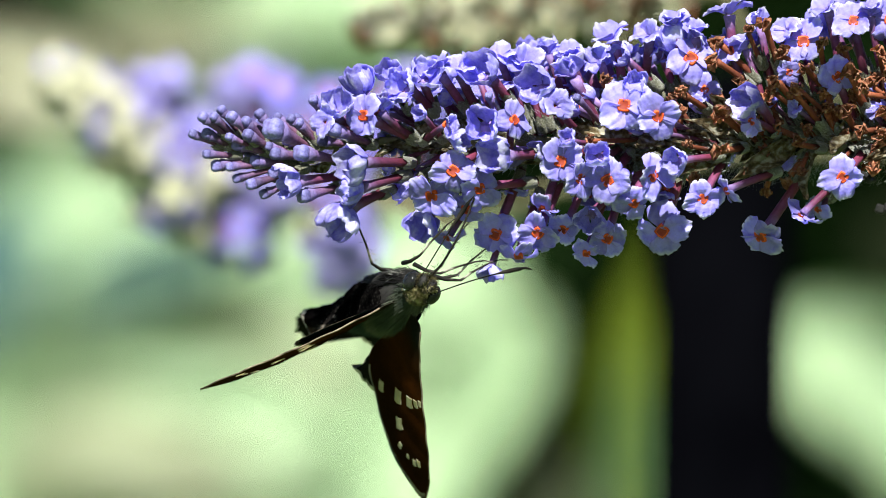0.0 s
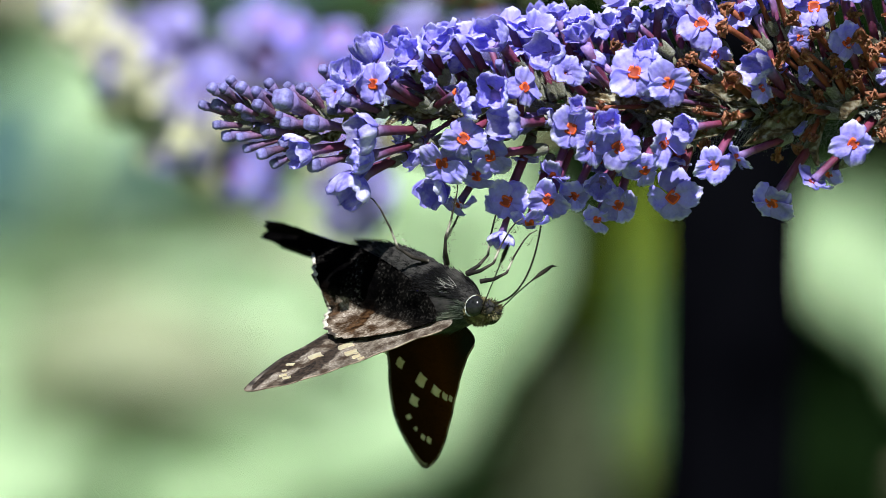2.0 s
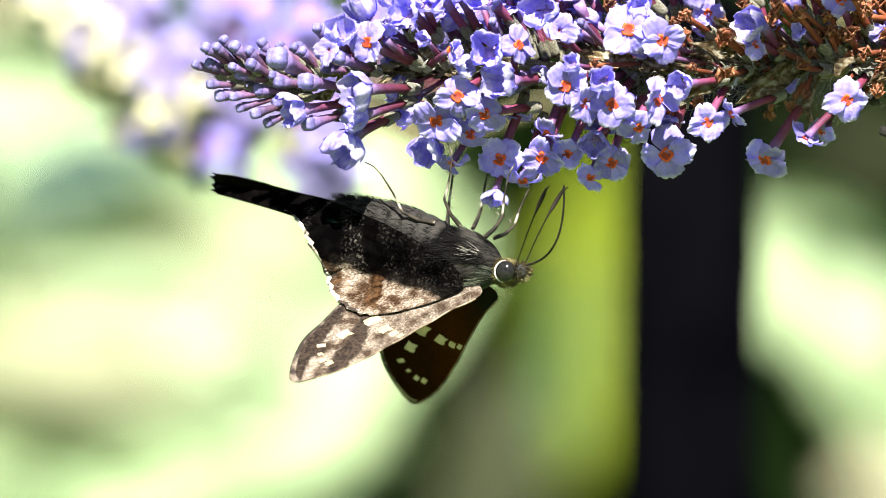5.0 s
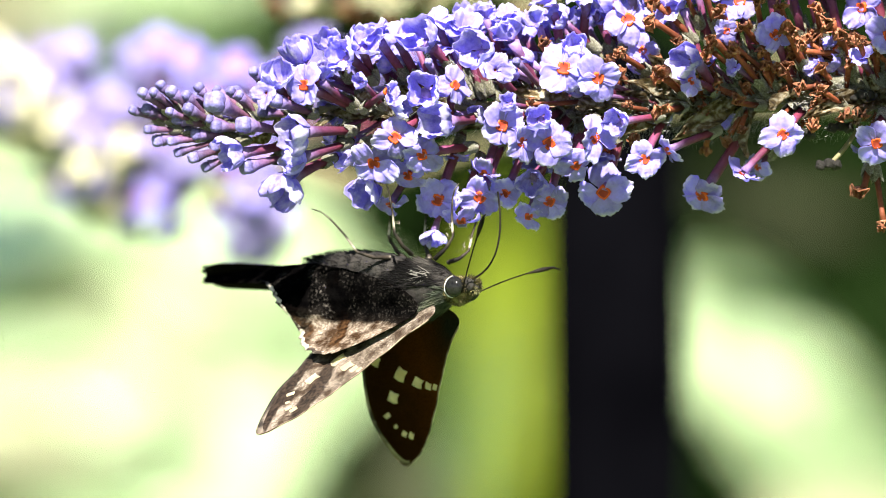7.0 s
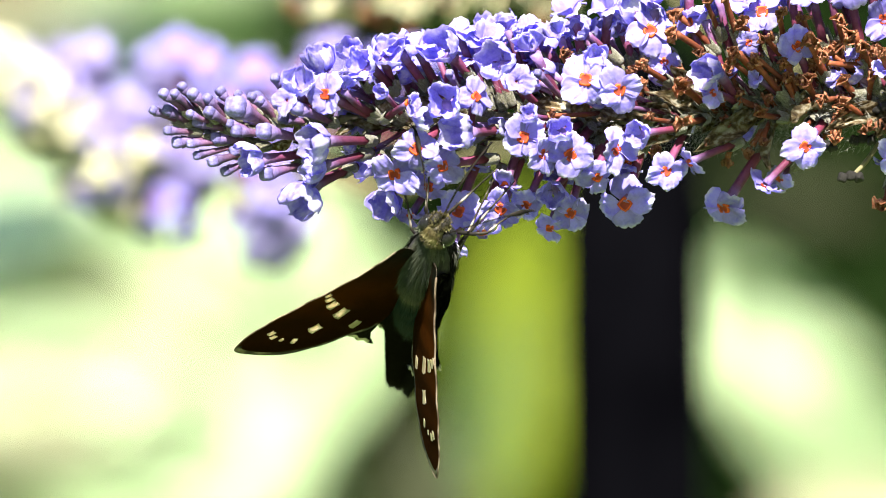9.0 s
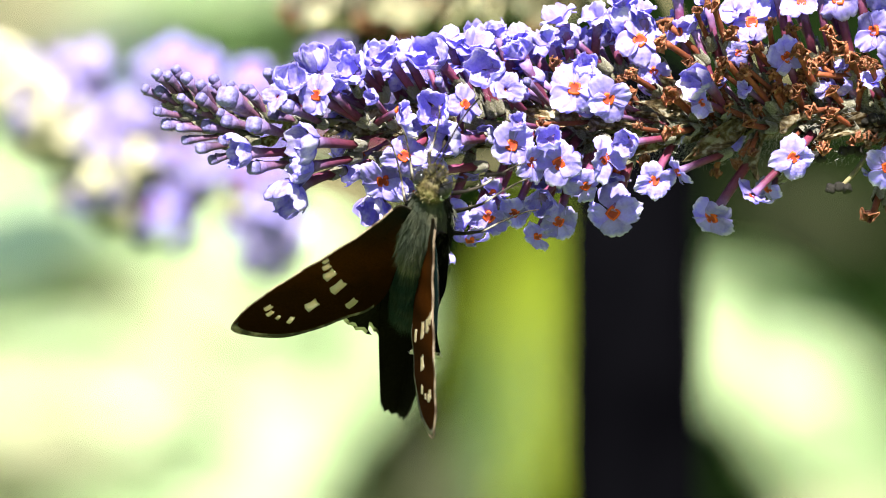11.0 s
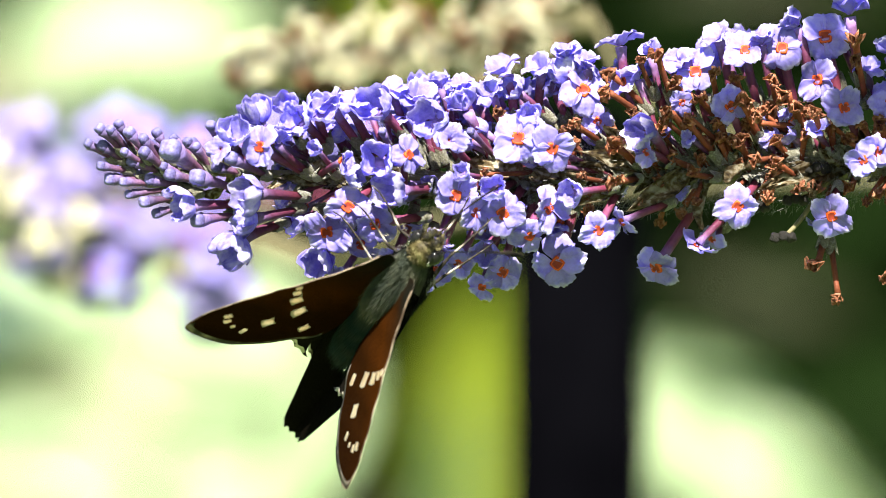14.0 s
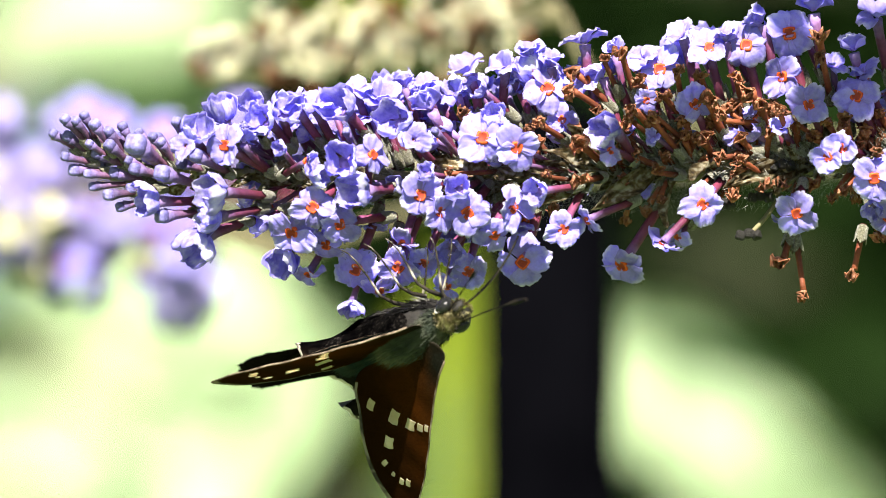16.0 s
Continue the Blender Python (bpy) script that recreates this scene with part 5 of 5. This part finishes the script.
# ---- what moves ----
FLIGHT = [
    (0, pose(-0.01417, -0.00600, 1.18739, 148.5, -15.5, -63.8)),
    (0.5, pose(-0.01477, -0.00600, 1.18842, 148.5, -21.1, -64.9)),
    (1, pose(-0.01431, -0.00600, 1.19025, 144.5, -24.8, -63.6)),
    (1.5, pose(-0.01258, -0.00600, 1.18586, 147.3, -1.2, -58.3)),
    (2, pose(-0.00937, -0.00600, 1.18251, 160.6, 3.9, -45.1)),
    (2.5, pose(-0.01042, -0.00600, 1.18141, 166.3, 12.9, -43.4)),
    (3, pose(-0.01118, -0.00600, 1.18099, 166.3, 17.5, -43.1)),
    (3.2, pose(-0.01130, -0.00600, 1.18094, 167.4, 17.0, -43.0)),
    (5.3, pose(-0.00578, -0.00600, 1.18225, 177.0, 5.7, -24.5)),
    (5.5, pose(-0.00563, -0.00600, 1.18209, 175.2, 5.4, -25.0)),
    (6, pose(-0.00470, -0.00600, 1.18325, 176.1, -0.6, -24.5)),
    (6.5, pose(-0.00452, -0.00600, 1.18324, 179.7, 0.2, -39.0)),
    (7, pose(-0.00438, -0.00600, 1.18397, 170.3, -6.1, -39.5)),
    (7.5, pose(-0.00454, -0.00600, 1.18360, 172.2, -5.6, -41.9)),
    (8, pose(-0.00529, -0.00600, 1.18468, 165.8, -4.9, -47.9)),
    (8.2, pose(-0.00703, -0.00600, 1.18559, 154.9, -13.9, -65.5)),
    (10.3, pose(-0.00804, -0.01600, 1.19608, 145.4, -53.2, -79.5)),
    (10.5, pose(-0.00751, -0.01600, 1.19585, 149.1, -52.7, -80.4)),
    (11, pose(-0.00672, -0.01600, 1.19592, 142.5, -49.0, -74.8)),
    (11.5, pose(-0.00506, -0.01600, 1.19754, 129.0, -51.6, -58.9)),
    (12, pose(-0.00467, -0.01600, 1.19687, 126.4, -47.3, -60.5)),
    (12.5, pose(-0.00393, -0.01600, 1.19671, 127.9, -43.0, -58.2)),
    (13, pose(-0.00399, -0.01600, 1.19677, 118.2, -43.9, -56.4)),
    (13.5, pose(-0.00312, -0.01600, 1.19622, 112.8, -41.0, -57.1)),
    (14, pose(-0.00259, -0.01600, 1.19527, 114.6, -36.5, -53.9)),
    (14.5, pose(-0.00247, -0.01600, 1.19527, 120.3, -36.7, -53.9)),
    (15, pose(-0.00154, -0.01600, 1.19597, 117.8, -37.5, -46.7)),
    (15.5, pose(-0.00055, -0.01600, 1.19522, 123.1, -32.5, -48.0)),
    (16, pose(0.00389, -0.01200, 1.18852, 133.2, -18.1, -49.9)),
]
# seconds, then degrees: lift of the left and the right forewing, swing
FLAP = [
    (0, 50.8, 37.9, -1.9),
    (0.5, 43.1, 43.0, -4.6),
    (1, 48.4, 48.2, -2.3),
    (1.5, 49.7, 38.7, 0.6),
    (2, 47.3, 45.1, 1.2),
    (2.5, 47.3, 44.8, 1.2),
    (3, 44.2, 43.4, 2.6),
    (3.2, 44.5, 44.2, 2.3),
    (5.3, 40.9, 48.1, 2.5),
    (5.5, 42.5, 46.0, 1.8),
    (6, 46.0, 43.9, -0.5),
    (6.5, 39.7, 53.0, 1.9),
    (7, 51.9, 52.4, -2.2),
    (7.5, 43.2, 48.6, -1.9),
    (8, 43.8, 47.1, 1.8),
    (8.2, 47.1, 42.5, -1.3),
    (10.3, 46.8, 58.9, -5.8),
    (10.5, 44.2, 59.4, -6.0),
    (11, 43.3, 54.5, -3.5),
    (11.5, 42.6, 55.5, -3.5),
    (12, 46.1, 47.0, -2.2),
    (12.5, 46.9, 52.2, -1.4),
    (13, 52.6, 47.4, -3.4),
    (13.5, 61.5, 42.2, 0.5),
    (14, 56.7, 45.9, -3.6),
    (14.5, 54.4, 51.2, -4.1),
    (15, 49.7, 50.9, -5.4),
    (15.5, 44.7, 45.0, -6.0),
    (16, 48.1, 19.5, -11.3),
]
# seconds, then the way that the left and the right antenna point, in the butterfly's own axes
FEELERS = [
    (0, 0.44, -0.01, -0.90, 0.60, -0.61, -0.51),
    (0.5, 0.92, -0.02, -0.38, 0.44, -0.72, -0.53),
    (1, 0.99, -0.04, -0.13, 0.54, -0.77, -0.33),
    (1.5, 0.45, 0.39, -0.80, 0.79, -0.42, -0.45),
    (2, 0.63, 0.51, -0.59, -0.08, -0.66, -0.75),
    (3, 0.28, 0.26, -0.92, -0.03, -0.58, -0.81),
    (5.5, 0.38, 0.25, -0.89, 0.21, -0.40, -0.89),
    (6, 0.42, 0.35, -0.84, 0.25, -0.51, -0.83),
    (6.5, 0.55, 0.29, -0.79, 0.20, -0.76, -0.62),
    (7, 0.65, 0.46, -0.60, 0.31, -0.88, -0.36),
    (7.5, 0.69, 0.47, -0.55, 0.01, -0.96, -0.27),
    (8, 0.82, 0.22, -0.52, 0.26, -0.79, -0.55),
    (8.2, 0.78, 0.33, -0.53, 0.57, -0.57, -0.59),
    (10.5, -0.22, 0.18, -0.96, 0.68, -0.69, 0.24),
    (12.5, 0.13, 0.41, -0.90, 0.71, -0.65, 0.25),
    (14.5, 0.85, 0.07, 0.52, 0.72, -0.67, -0.17),
    (16, 0.92, 0.34, 0.22, 0.99, -0.06, 0.08),
]
# footholds on the spray before and after the butterfly shifts, on the plan and in depth
FEET = {(1, 0): ((730, 560, -0.006), (700, 380, -0.012)), (1, 1): ((632, 500, -0.006), (655, 395, -0.012)), (1, 2): ((488, 520, -0.004), (640, 430, -0.010)),
        (-1, 0): ((790, 545, -0.001), (840, 420, -0.012)), (-1, 1): ((700, 540, 0.0), (892, 428, -0.011)), (-1, 2): ((640, 530, 0.002), (845, 505, -0.008))}


# seconds and how far the spray's tip sags, in units of the plan
SAG = [(0, 25), (0.5, 22), (1, 19), (1.5, 20), (2, 28), (2.5, 31), (3.2, 30), (5.3, 28), (6, 28), (6.5, 26), (7.5, 29), (8, 22), (8.2, 23), (10.3, 2), (11, -4), (12, 3), (13.5, 0), (14.5, -3), (15.5, -4), (16, -12)]


def sagged(m, sag):
    """The pose that a part of the spray at pose m takes when the tip sags: further down and more turned the nearer it is to the tip."""
    s = max(0.0, (axis_at(640).x - ORIGIN.x - m.translation.x) / UNIT)
    drop, slope = sag * (s / 270) ** 1.35, sag * 1.35 / 270 * (s / 270) ** 0.35
    turn = Matrix.Rotation(-math.atan(slope), 4, "Y") @ m.to_quaternion().to_matrix().to_4x4()
    return Matrix.Translation(m.translation + Vector((0, 0, -drop * UNIT))) @ turn


def motions():
    for ob in [o for o in spray.children if o.location.x < axis_at(640).x - ORIGIN.x and o.location.length > 0]:
        m = ob.matrix_basis.copy()
        walk(ob, [(t, sagged(m, sag)) for t, sag in SAG])
    walk(bug, FLIGHT)
    for s, (fw, hw) in wings.items():
        rows = []
        for t, left, right, swing in FLAP:
            lift = left if s > 0 else right
            rows.append((t, Matrix.Translation(Vector((0, s * 2.0, 1.66)) * MM) @ Matrix.Rotation(radians(s * lift), 4, "X") @ Matrix.Rotation(radians(-s * swing), 4, "Z")))
        walk(fw, rows)
        walk(hw, [(row[0], Matrix.Translation(Vector((0, s * 2.2, 1.35)) * MM) @ Matrix.Rotation(radians(s * min(0.0, row[1 if s > 0 else 2] - 43)), 4, "X")) for row in FLAP])
    for key, (leg, coxa) in legs.items():
        rows = []
        for t, m in FLIGHT:
            foot = plan(*FEET[key][0 if t < 9 else 1])
            d = (m.inverted() @ foot - coxa).normalized()
            q = d.to_track_quat("X", "Z").to_matrix().to_4x4()
            rows.append((t, Matrix.Translation(coxa) @ q))
        walk(leg, rows)
    for s, antenna in antennae.items():
        rows = []
        for row in FEELERS:
            d = Vector(row[1:4] if s > 0 else row[4:7])
            rows.append((row[0], Matrix.Translation(Vector((4.4, 0.9 * s, -0.4)) * MM) @ d.to_track_quat("X", "Z").to_matrix().to_4x4()))
        walk(antenna, rows)


motions()
